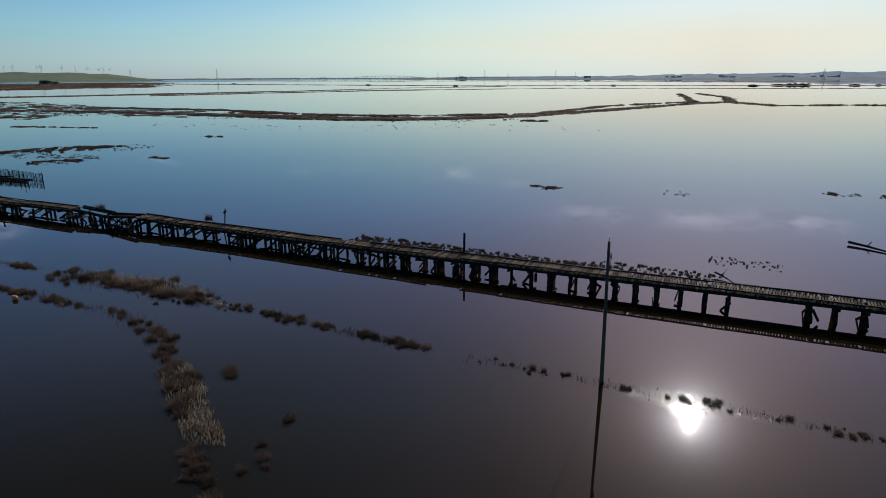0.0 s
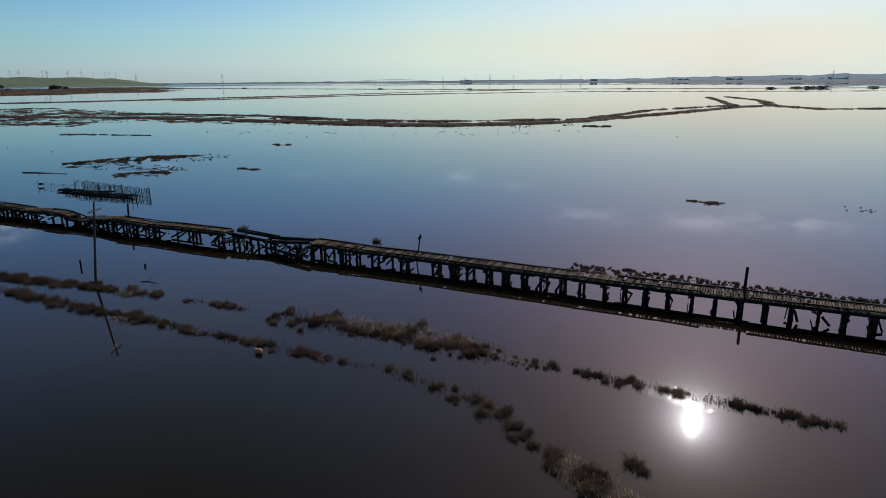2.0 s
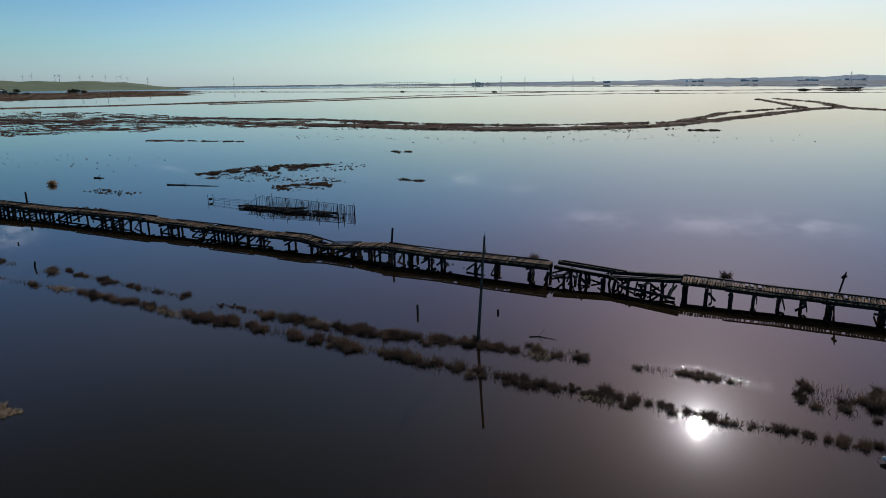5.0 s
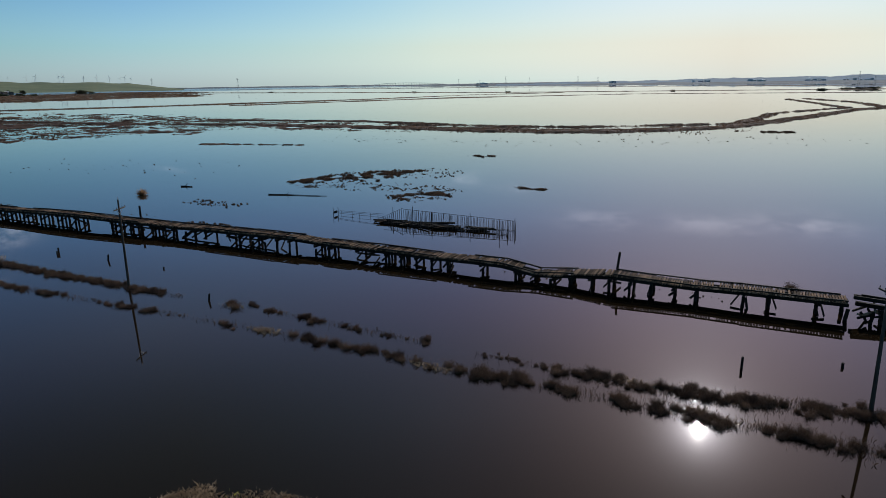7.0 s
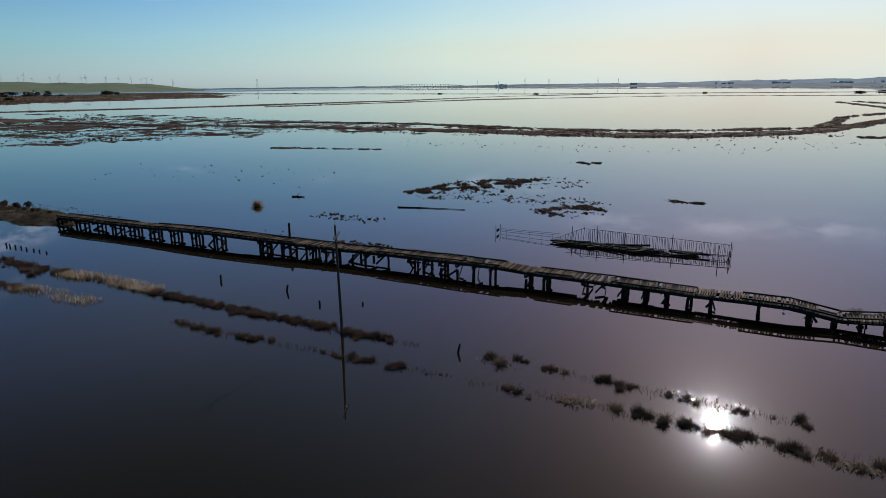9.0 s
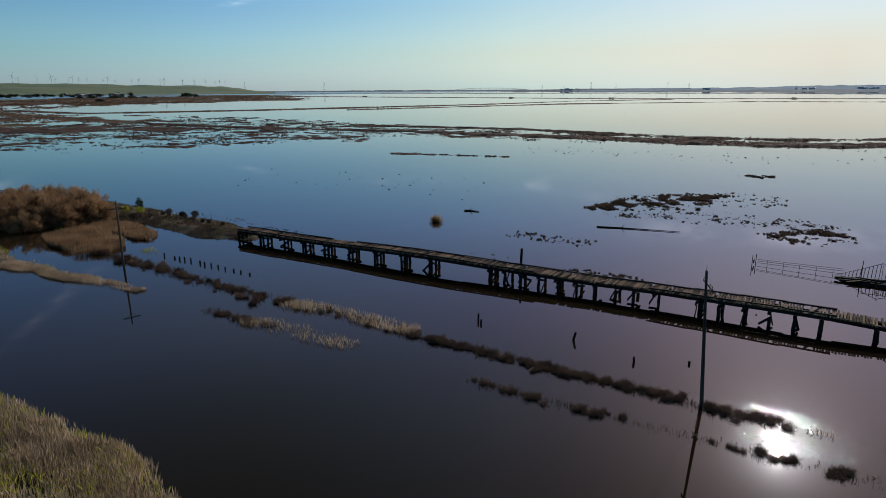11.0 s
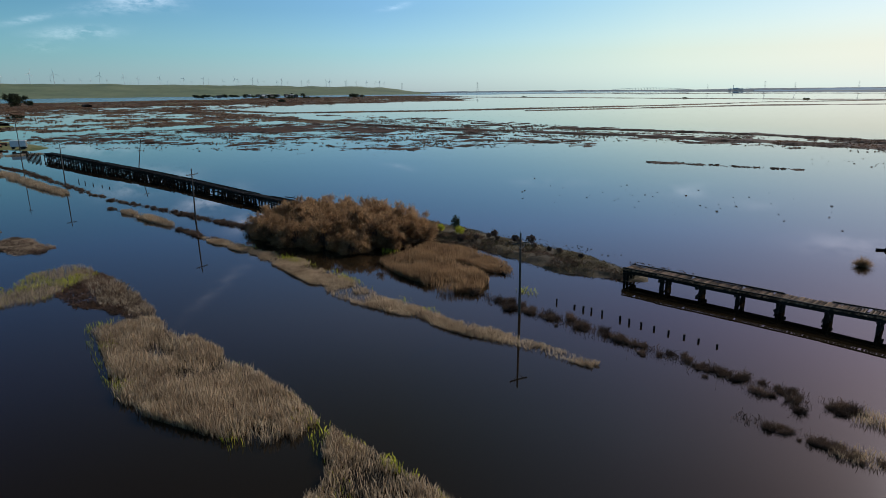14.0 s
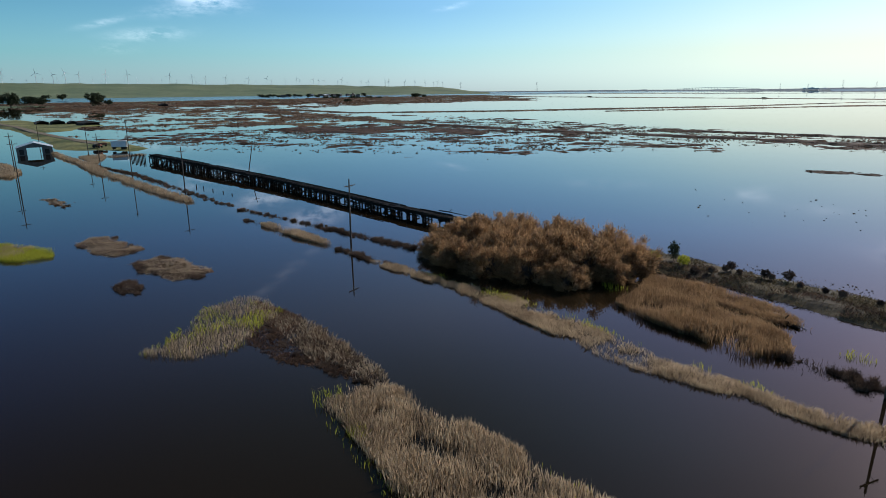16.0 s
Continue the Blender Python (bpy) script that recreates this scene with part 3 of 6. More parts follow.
def section(label, x0, x1, gap, ruin, rng, parts_from, parts_to, no_ties=(), bare=(), dark_ties=None):
    """One standing length of the trestle."""
    th = thing("railway_trestle", (0, 0, 0), label, "trestle", "lengths of the ruined trestle")
    x = x0 + 0.4
    while x <= x1:
        skip = any(a <= x <= b for a, b in bare)
        if not skip and rng.random() > ruin * 0.25:
            bent(th, x, rng, ruin, single=gap < 3 and rng.random() < 0.18)
        x += gap * rng.uniform(0.96, 1.04)
    # stringers under the ties and guard timbers on them, in lengths that follow the sag
    xs = list(np.arange(x0, x1, 4.7)) + [x1]
    for a, b in zip(xs, xs[1:]):
        for o in (1.02, 1.32, 2.5, 2.8):
            if rng.random() < 0.06 + 0.2 * ruin:
                continue
            beam_part("stringer", (a - 0.1, near_y(a) + o + lean_y(a), smooth_z(a) - 0.42), (b + 0.1, near_y(b) + o + lean_y(b), smooth_z(b) - 0.42), 0.2, 0.40, M_STRINGER, th, rng, 0.015)
        for o in (0.82, 3.1):
            if rng.random() < 0.05 + 0.25 * ruin:
                continue
            beam_part("guard_timber", (a, near_y(a) + o + lean_y(a), smooth_z(a) + 0.1 + rng.gauss(0, 0.02)), (b, near_y(b) + o + lean_y(b), smooth_z(b) + 0.1 + rng.gauss(0, 0.02)), 0.18, 0.15, M_STRINGER, th, rng)
    # ties: the nearest as pieces, the rest joined
    x, rest = x0 + 0.1, []
    while x < x1:
        z, c = smooth_z(x), near_y(x) + 1.97 + lean_y(x)
        slope = math.atan2(smooth_z(x + 0.5) - smooth_z(x - 0.5), 1.0)
        loose = rng.random() < 0.05 + 0.12 * ruin
        m = Matrix.Translation((x + rng.gauss(0, 0.015), c + rng.gauss(0, 0.05), z - 0.11 + rng.gauss(0, 0.012))) @ Matrix.Rotation(-slope, 4, "Y")
        m = m @ Matrix.Rotation(rng.gauss(0, 0.02 + 0.12 * loose), 4, "Z") @ Matrix.Rotation(rng.gauss(0, 0.01 + 0.03 * loose), 4, "X")
        gone = any(a <= x <= b for a, b in no_ties) or rng.random() < 0.03 + 0.06 * ruin
        if not gone:
            if parts_from <= x <= parts_to:
                part("tie", TIES[rng.randrange(5)], M_TIE, th).matrix_local = m
            else:
                rest.append(m)
        x += 0.275
    if rest:
        corners = [Vector((a * 0.095, b * TIE_L / 2, c * 0.1)) for a in (-1, 1) for b in (-1, 1) for c in (-1, 1)]
        v = [tuple(m @ k) for m in rest for k in corners]
        f = [tuple(8 * n + k for k in q) for n in range(len(rest)) for q in ((0, 1, 3, 2), (4, 6, 7, 5), (0, 4, 5, 1), (2, 3, 7, 6), (1, 5, 7, 3), (0, 2, 6, 4))]
        tagged(part("far_deck", cloud_mesh("far_deck", v, f, dark_ties or M_TIE_FAR), M_TIE_FAR, th), kind="stuff")
    return th


rng = random.Random(11)
section("long dark timber railway trestle with weathered ties standing in flood water", -94.3, 30, 2.4, 0.22, rng, -78, 3, bare=((16, 20),))
section("sagging dark timber railway trestle with broken bents in flood water", -218.6, -110.0, 2.4, 0.5, rng, -186, -109, no_ties=((-145.4, -144.2),))
section("dark timber trestle on widely spaced bents ending at a grassy bank", -267.5, -218.7, 4.7, 0.1, rng, -269, -217)
section("distant black timber trestle length between the willow thicket and the farm", -505, -341, 2.4, 0.3, rng, 0, -1, dark_ties=M_STRINGER)

# ------------------------------------------------------------------ the collapsed length and odd timbers of the trestle
rng = random.Random(23)
fallen = thing("fallen_trestle", (0, 0, 0), "collapsed trestle length with bare dropped stringers and splintered timbers", "trestle", "lengths of the ruined trestle")
for o, za, zb in ((0.3, 2.2, 1.75), (0.7, 2.15, 1.7), (2.1, 2.3, 1.95), (2.4, 2.35, 1.9)):
    y = near_y(-101.7) + 0.6 + o
    beam_part("stringer", (-109.3, y, za - 0.35), (-102.1, y + rng.uniform(-0.3, 0.3), zb - 0.35), 0.2, 0.42, M_STRINGER, fallen, rng)
    beam_part("stringer", (-102.5, y + rng.uniform(-0.2, 0.4), zb - 0.45), (-94.3, y, 2.0), 0.2, 0.42, M_STRINGER, fallen, rng)
beam_part("guard_timber", (-108.7, near_y(-108.7) + 2.7, 2.35), (-100.7, near_y(-100.7) + 2.5, 1.95), 0.18, 0.18, M_STRINGER, fallen, rng)
beam_part("guard_timber", (-101.2, near_y(-100.7) - 0.5, 1.0), (-94.7, near_y(-94.7) - 0.3, 0.2), 0.2, 0.3, M_STRINGER, fallen, rng)
for x in (-107.9, -106.7, -105.3, -103.0, -101.7, -100.1, -98.3, -96.1):
    for o in (0.7, 1.4, 2.1, 2.8):
        if rng.random() < 0.5:
            p = part("pile", PILES[rng.randrange(5)], M_PILE, fallen)
            p.matrix_local = Matrix.Translation((x + rng.uniform(-0.3, 0.3), near_y(x) + o, -0.6)) @ Matrix.Rotation(rng.gauss(0, 0.12), 4, "Y") @ Matrix.Rotation(rng.gauss(0, 0.1), 4, "X") @ Matrix.Diagonal((1, 1, rng.uniform(1.3, 2.4), 1))
for _ in range(26):
    x, a, l = rng.uniform(-108.7, -95.2), rng.uniform(0, math.tau), rng.uniform(0.8, 2.2)
    y, z = near_y(x) + rng.uniform(0.1, 2.9), rng.uniform(0.1, 0.9)
    beam_part("broken_plank", (x - l * math.cos(a) / 2, y - 0.3 * l * math.sin(a), z - rng.uniform(0, 0.6)), (x + l * math.cos(a) / 2, y + 0.3 * l * math.sin(a), z + rng.uniform(0, 0.7)), 0.14, 0.2, M_PILE, fallen, rng)
for _ in range(14):
    x = rng.uniform(-108.7, -95.2)
    p = part("tie", TIES[rng.randrange(5)], M_TIE, fallen)
    p.matrix_local = Matrix.Translation((x, near_y(x) + rng.uniform(0.6, 1.8), rng.uniform(0.5, 1.6))) @ Matrix.Rotation(rng.uniform(-0.8, 0.8), 4, "Z") @ Matrix.Rotation(rng.uniform(-0.5, 0.5), 4, "X")


def standing_post(x, y, z0, top, r, lean, label, knob=False):
    """An old timber post, rising through or beside the deck, or a cut-off pile."""
    th = thing("timber_post", (x, y, z0), label, "post", "old posts along the trestle")
    bm = bmesh.new()
    rod(bm, (0, 0, 0), (lean[0], lean[1], top - z0), r, r * 0.85, 8)
    for v in bm.verts:
        v.co += Vector((random.uniform(-0.02, 0.02), random.uniform(-0.02, 0.02), 0))
    part("shaft", bm, M_PILE, th)
    if knob:
        bm = bmesh.new()
        rod(bm, (lean[0] - 0.28, lean[1], top - z0 - 0.55), (lean[0] + 0.1, lean[1], top - z0 - 0.15), 0.16, 0.2, 6)
        rod(bm, (lean[0], lean[1], top - z0), (lean[0] + 0.05, lean[1], top - z0 + 0.25), 0.08, 0.05, 6)
        part("fitting", bm, M_PILE, th, "rusty iron bracket at the head")
    return th


POST = "dark weathered timber post rising beside the trestle deck"
standing_post(-79.0, 68.7, -1.0, 4.0, 0.1, (0.75, 0, 0), POST, True)
standing_post(-38.6, 69.3, -1.0, 4.5, 0.17, (0.05, 0, 0), POST)
standing_post(-134.4, 66.9, -1.0, 4.1, 0.17, (0.5, 0, 0), "splintered dark timber post leaning beside the trestle deck")
standing_post(-217.6, 64.2, -1.0, 3.9, 0.2, (0.1, 0, 0), POST)
standing_post(-338.4, 55.5, -1.0, 3.0, 0.15, (0.3, 0, 0), POST)
STUB = "short dark rotted pile stub standing in open water"
STUBS = [(-214.0, 46.7, 0.8), (-203.3, 47.1, 0.9), (-196.2, 45.1, 0.55), (-191.9, 47.5, 0.3), (-176.2, 40.6, 0.9), (-119.3, 47.9, 1.0), (-111.4, 51.7, 0.4), (-213.3, 46.0, 0.5),
         (-268.5, 44.1, 0.5), (-266.0, 44.2, 0.35), (-264.8, 44.2, 0.5), (-263.7, 44.4, 0.5), (-262.4, 44.5, 0.5), (-260.0, 44.4, 0.5), (-258.8, 44.3, 0.5), (-257.4, 44.4, 0.45), (-256.1, 44.5, 0.4), (-254.3, 44.4, 0.4), (-252.8, 44.6, 0.35), (-251.2, 44.6, 0.35), (-249.3, 44.6, 0.3),
         (-427.0, 31.8, 0.8), (-422.9, 32.4, 0.7), (-417.9, 33.1, 0.6), (-412.9, 34.0, 0.5), (-407.9, 34.5, 0.4)]
for x, y, h in STUBS:
    standing_post(x, y, -1.0, h, 0.13, (0.45 if x in (-176.2, -203.3) else random.uniform(-0.12, 0.12), 0, 0), STUB)
for k in range(12):
    standing_post(-507 - k * 1.4, 38.4 - k * 0.16, -1.0, 2.0 + 0.4 * math.sin(k * 2.1), 0.18, (0, 0, 0), "bare dark pile at the ruined end of the trestle")


# ------------------------------------------------------------------ utility poles
def utility_pole(x, y, top, lean=(0.0, 0.0), arm=2.6, turn=0.0, arms=1, label="grey weathered wooden utility pole with a single crossarm"):
    th = thing("utility_pole", (x, y, 0), label, "utility pole", "utility poles along the old line")
    head = Vector((lean[0], lean[1], top))
    bm = bmesh.new()
    rod(bm, (0, 0, -1.2), head, 0.17, 0.1, 10)
    part("shaft", bm, M_POLE, th)
    c, s = math.sin(radians(turn)), math.cos(radians(turn))
    for k in range(arms):
        at = head * ((top - 1.1 - 1.3 * k) / top)
        a, b = at + Vector((-c * arm / 2, -s * arm / 2, 0)), at + Vector((c * arm / 2, s * arm / 2, 0.0))
        off = Vector((0.13, 0, 0))
        bm = bmesh.new()
        beam(bm, a + off, b + off, 0.1, 0.13)
        bar = part("crossarm", bm, M_POLE, th)
        for f in (0.03, 0.26, 0.74, 0.97):
            bm = bmesh.new()
            p = a.lerp(b, f) + off
            rod(bm, p + Vector((0, 0, 0.05)), p + Vector((0, 0, 0.24)), 0.02, 0.02, 5)
            rod(bm, p + Vector((0, 0, 0.16)), p + Vector((0, 0, 0.27)), 0.055, 0.03, 6)
            part("insulator", bm, M_GLASS, bar, "brown glazed insulator")
        for side in (-1, 1):
            bm = bmesh.new()
            beam(bm, at + off + Vector((side * c * 0.75, side * s * 0.75, 0)), at + Vector((0.1, 0, -0.7)), 0.03, 0.04)
            part("brace", bm, M_STEEL, th, "thin galvanised brace")
    bm = bmesh.new()
    rod(bm, head, head + Vector((0, 0, 0.35)), 0.025, 0.02, 5)
    part("pin", bm, M_STEEL, th)
    return th


utility_pole(-16.0, 46.0, 11.6, (-0.2, 0.1), 1.3, -20)
utility_pole(-110.3, 43.5, 10.2, (0.0, 1.6), 2.7, -25)
utility_pole(-189.2, 40.0, 11.0, (-0.9, 0.9), 2.6, -25)
utility_pole(-269.1, 37.95, 9.4, (-0.35, 0.3), 2.4, 15)
utility_pole(-347.3, 32.8, 10.4, (-0.4, 0.4), 2.8, -20)
utility_pole(-421.1, 27.1, 11.4, (-1.0, 0.3), 2.8, -20)
utility_pole(-494.6, 21.1, 11.5, (-0.3, 0.0), 2.6, -20)
utility_pole(-484.6, 28.5, 16.5, (0.4, 0.0), 1.2, -20)
utility_pole(-538.5, 25.0, 12.0, (-0.3, 0.0), 2.6, -20)
utility_pole(-493.9, -3.3, 13.0, (-1.0, 0.0), 2.6, -20)
utility_pole(-464.5, -4.9, 12.5, (-0.8, 0.0), 2.6, -20)
utility_pole(-620.5, 17.3, 12.0, (0, 0), 2.6, -20)
utility_pole(-452.8, 56.4, 9.8, (5.0, 0.3), 2.4, -20, label="leaning wooden utility pole beside the distant trestle")
M_ROD = material("rusty_rod", (0.02, 0.013, 0.01), (0.07, 0.045, 0.032), 2.0, 0.8, 20.0, 0.2, per_object=0.2)


# ------------------------------------------------------------------ duck blind: raft and picket fences in the lake
def duck_blind():
    th = thing("duck_blind", (-170, 86, 0), "dark ruined duck blind of wire pickets round a timber raft", "duck blind")
    r = random.Random(5)
    base = Vector((-170, 86, 0))

    def at(u, v, z):
        # u along the blind, v across it
        return Vector((-181.8 + u * 0.996, 83.4 + u * 0.05 + v, z)) - base

    for v, top in ((0.3, 1.0), (3.6, 2.3)):
        for h in (0.12, top):
            a = 5.2 if v > 1 else 3.0
            bm = bmesh.new()
            rod(bm, at(a, v, h), at(26.5, v, h * (0.75 if v > 1 else 0.9)), 0.035, 0.035, 5)
            part("rail", bm, M_ROD, th)
        u = 5.3 if v > 1 else 4.0
        while u < 26.5:
            bm = bmesh.new()
            w = 0.055 if r.random() < 0.85 else 0.18
            beam(bm, at(u, v, -0.5), at(u + r.uniform(-0.12, 0.12), v, top * r.uniform(0.85, 1.06) * (1 - 0.25 * max(u - 5, 0) / 21)), w, 0.05)
            part("picket", bm, M_ROD, th)
            u += r.uniform(0.16, 0.34)
    for u, v, h in ((3.0, 3.6, 2.5), (7.0, 3.7, 2.9), (18.3, 3.5, 2.6), (11.5, 2.4, 2.5), (25.0, 0.4, 2.3), (26.4, 3.6, 2.2), (26.4, 0.3, 1.7)):
        bm = bmesh.new()
        rod(bm, at(u, v, -0.8), at(u, v, h), 0.07, 0.05, 6)
        part("post", bm, M_PILE, th)
    for k in range(40):
        u, v = r.uniform(0.0, 20), r.uniform(0.6, 3.5)
        l, a = r.uniform(2.0, 5.5), r.gauss(0, 0.18)
        bm = bmesh.new()
        beam(bm, at(u, v, r.uniform(0.1, 0.45)), at(u + l, v + l * math.sin(a), r.uniform(0.1, 0.45)), r.uniform(0.15, 0.3), r.uniform(0.12, 0.3))
        part("raft_timber", bm, M_STRINGER, th)
    for u, v in ((1.5, 0.2), (6.5, 0.0), (13.2, -0.2)):
        bm = bmesh.new()
        beam(bm, at(u, v, 0.3), at(u + 1.6, v + 0.9, 0.5), 0.45, 0.06)
        part("pale_board", bm, M_TIE, th, "pale bare board")
    # sloping screen and the narrow catwalk that leads to a small gate
    bm = bmesh.new()
    beam(bm, at(0, 3.2, 0.2), at(5.2, 3.4, 2.5), 0.05, 0.05)
    part("rail", bm, M_ROD, th)
    for k in range(12):
        bm = bmesh.new()
        u = 0.3 + k * 0.42
        beam(bm, at(u, 3.2, 0.0), at(u + 0.1, 3.3, 0.2 + 2.4 * k / 11), 0.05, 0.05)
        part("picket", bm, M_ROD, th)
    for v, heights in ((0.5, (0.8,)), (1.3, (0.3, 0.85))):
        for h in heights:
            bm = bmesh.new()
            rod(bm, at(-9.6, v + 3.4, h * 0.9), at(1.0, v + 2.4, h * 1.25), 0.024, 0.024, 5)
            part("rail", bm, M_ROD, th)
    for k in range(5):
        bm = bmesh.new()
        rod(bm, at(-8.2 + k * 2.0, 3.6 + 0.6 * (k % 2), -0.6), at(-8.2 + k * 2.0, 3.6 + 0.6 * (k % 2), 0.95), 0.03, 0.025, 5)
        part("post", bm, M_ROD, th)
    for v in (0.2, 1.3):
        bm = bmesh.new()
        rod(bm, at(-10.2 + v * 0.3, v + 3.5, -0.6), at(-10.2 + v * 0.3, v + 3.5, 1.5), 0.05, 0.05, 6)
        part("gate_post", bm, M_ROD, th)
    bm = bmesh.new()
    box(bm, at(-10.0, 4.25, 0.55), (0.08, 1.0, 0.45))
    part("gate_panel", bm, M_PILE, th)


duck_blind()


def log(a, b, r, label="dark waterlogged log floating in open water", wood=None):
    m = Vector(a).lerp(Vector(b), 0.5)
    th = thing("driftwood_log", m, label, "log", "logs adrift")
    bm = bmesh.new()
    q = [Vector(a).lerp(Vector(b), f) - m + Vector((0, 0.25 * math.sin(f * 5), 0)) for f in (0, 0.3, 0.6, 1)]
    for k in range(3):
        rod(bm, q[k], q[k + 1], r * (1 - 0.2 * k), r * (0.8 - 0.2 * k), 7)
    part("trunk", bm, wood or M_PILE, th)
    bm = bmesh.new()
    rod(bm, q[1], q[1] + Vector((0.5, 0.3, 0.7)), r * 0.5, r * 0.2, 5)
    part("branch", bm, wood or M_PILE, th)


log((-219.5, 99.2, 0.1), (-205.6, 103.0, 0.1), 0.13)
log((-248.2, 99.5, 0.1), (-245.1, 100.5, 0.12), 0.2)
log((6.6, 103.3, 0.35), (13.6, 98.2, 0.05), 0.2)
log((-9.7, 79.2, 0.5), (-7.1, 76.9, 0.0), 0.12)
log((-70.1, 48.0, 0.05), (-65.8, 48.1, 0.1), 0.08, "thin dead branch floating beside the brush")
log((-106.2, 46.9, 0.04), (-103.6, 47.6, 0.05), 0.05, "thin straight stick floating beside the brush")
log((-349.3, 53.9, 2.16), (-340.9, 54.8, 2.16), 0.12, "long loose timber lying on the distant trestle deck")
log((-480.1, 48.2, 0.1), (-455.8, 50.9, 0.1), 0.3, "long loose timber floating beside the distant trestle")
log((-283.4, 49.4, 0.1), (-280.2, 48.5, 0.15), 0.3, "dark log at the edge of the reeds")

M_DRIFT = material("bleached_driftwood", (0.34, 0.29, 0.25), (0.66, 0.6, 0.54), 1.5, 0.8, 14.0, 0.3, stretch=(0.3, 1, 1))
log((-284.2, 51.2, 0.1), (-280.8, 50.2, 0.08), 0.1, "bleached driftwood log lying at the edge of the reeds", M_DRIFT)
log((-281.6, 49.7, 0.08), (-279.6, 48.9, 0.06), 0.07, "bleached driftwood branch lying at the edge of the reeds", M_DRIFT)


def net_float(x, y):
    """A stray float of orange and white plastic among the brush."""
    th = thing("net_float", (x, y, 0), "faded orange and white plastic float caught in the brush", "float")
    bm = bmesh.new()
    bmesh.ops.create_uvsphere(bm, u_segments=16, v_segments=10, radius=0.3, matrix=Matrix.Translation((0, 0, 0.22)) @ Matrix.Diagonal((1.25, 1, 0.95, 1)))
    part("body", bm, material("orange_plastic", (0.45, 0.12, 0.04), (0.7, 0.26, 0.12), 3.0, 0.5, 20.0, 0.1), th)
    bm = bmesh.new()
    rod(bm, (-0.3, 0.05, 0.25), (-0.52, 0.1, 0.33), 0.17, 0.12, 12)
    part("neck", bm, material("white_plastic", (0.55, 0.53, 0.5), (0.8, 0.78, 0.74), 3.0, 0.5, 20.0, 0.1), th, "white plastic neck")
    bm = bmesh.new()
    rod(bm, (-0.5, 0.1, 0.33), (-0.75, 0.2, 0.05), 0.02, 0.015, 5)
    part("rope", bm, M_ROD, th)


net_float(-78.1, 37.1)

# ------------------------------------------------------------------ plants
M_BRUSH = material("marsh_brush", (0.042, 0.027, 0.02), (0.225, 0.145, 0.098), 0.5, 0.9, 6.0, 0.0, (0.35, 0.65), per_object=0.35, through=0.25)
M_BRUSH_ROW = material("low_brush", (0.042, 0.027, 0.02), (0.235, 0.15, 0.1), 0.3, 0.9, 4.0, 0.0, (0.35, 0.65), through=0.25, island=0.3)
M_SCRUB = material("marsh_scrub_twigs", (0.055, 0.028, 0.019), (0.28, 0.16, 0.095), 0.05, 0.9, 0.8, 0.0, (0.35, 0.65), through=0.3, island=0.3)
M_STRAW = material("dry_straw", (0.21, 0.145, 0.09), (0.59, 0.45, 0.3), 0.4, 0.85, 5.0, 0.0, (0.3, 0.7), through=0.3, island=0.5)
M_REED = material("dry_reed", (0.25, 0.178, 0.113), (0.61, 0.468, 0.31), 0.35, 0.85, 1.8, 0.0, (0.32, 0.68), through=0.6, island=0.16)
M_REED_RED = material("rust_reed", (0.17, 0.102, 0.056), (0.42, 0.27, 0.145), 0.3, 0.85, 2.0, 0.0, (0.32, 0.68), through=0.6, island=0.16)
M_GREEN = material("fresh_reed", (0.30, 0.31, 0.025), (0.55, 0.53, 0.07), 0.3, 0.8, 3.0, 0.0, (0.3, 0.7), through=0.6, island=0.4)
M_WILLOW = material("willow_twigs", (0.17, 0.098, 0.05), (0.52, 0.325, 0.17), 0.16, 0.9, 2.0, 0.0, (0.33, 0.67), through=0.6, island=0.35)
M_BARK = material("willow_bark", (0.05, 0.038, 0.03), (0.13, 0.10, 0.08), 2.0, 0.9, 15.0, 0.4)
M_GRASS = material("bank_grass", (0.06, 0.05, 0.025), (0.22, 0.165, 0.085), 0.15, 0.9, 3.0, 0.0, (0.35, 0.65), through=0.3, island=0.4)
M_BANK = material("bank_earth", (0.045, 0.033, 0.022), (0.14, 0.105, 0.06), 0.25, 0.95, 2.5, 0.8, (0.35, 0.65))


def blades(feet, heights, lean, width, r, bend=0.35):
    """Bent grass blades, two triangles each, from their feet."""
    n = len(feet)
    a = r.rand(n) * math.tau
    side = np.stack([np.cos(a), np.sin(a), 0 * a], 1) * (np.asarray(width) / 2 * np.ones(n))[:, None]
    b = r.rand(n) * math.tau
    l = np.abs(r.randn(n)) * lean * heights
    out = np.stack([np.cos(b) * l, np.sin(b) * l, 0 * b], 1)
    up = np.stack([0 * a, 0 * a, heights], 1)
    mid = feet + out * bend + up * 0.6
    tip = feet + out + up * (1 - 0.25 * np.minimum(np.abs(l / heights), 1))[:, None]
    v = np.stack([feet - side, feet + side, mid + side * 0.8, tip], 1)
    k = 4 * np.arange(n)[:, None]
    f = np.concatenate([k + [0, 1, 2], k + [0, 2, 3]], 1).reshape(-1, 3)
    return v.reshape(-1, 3), f


def join(pieces):
    vs, fs, n = [], [], 0
    for v, f in pieces:
        vs.append(v)
        fs.append(f + n)
        n += len(v)
    return np.concatenate(vs), np.concatenate(fs)


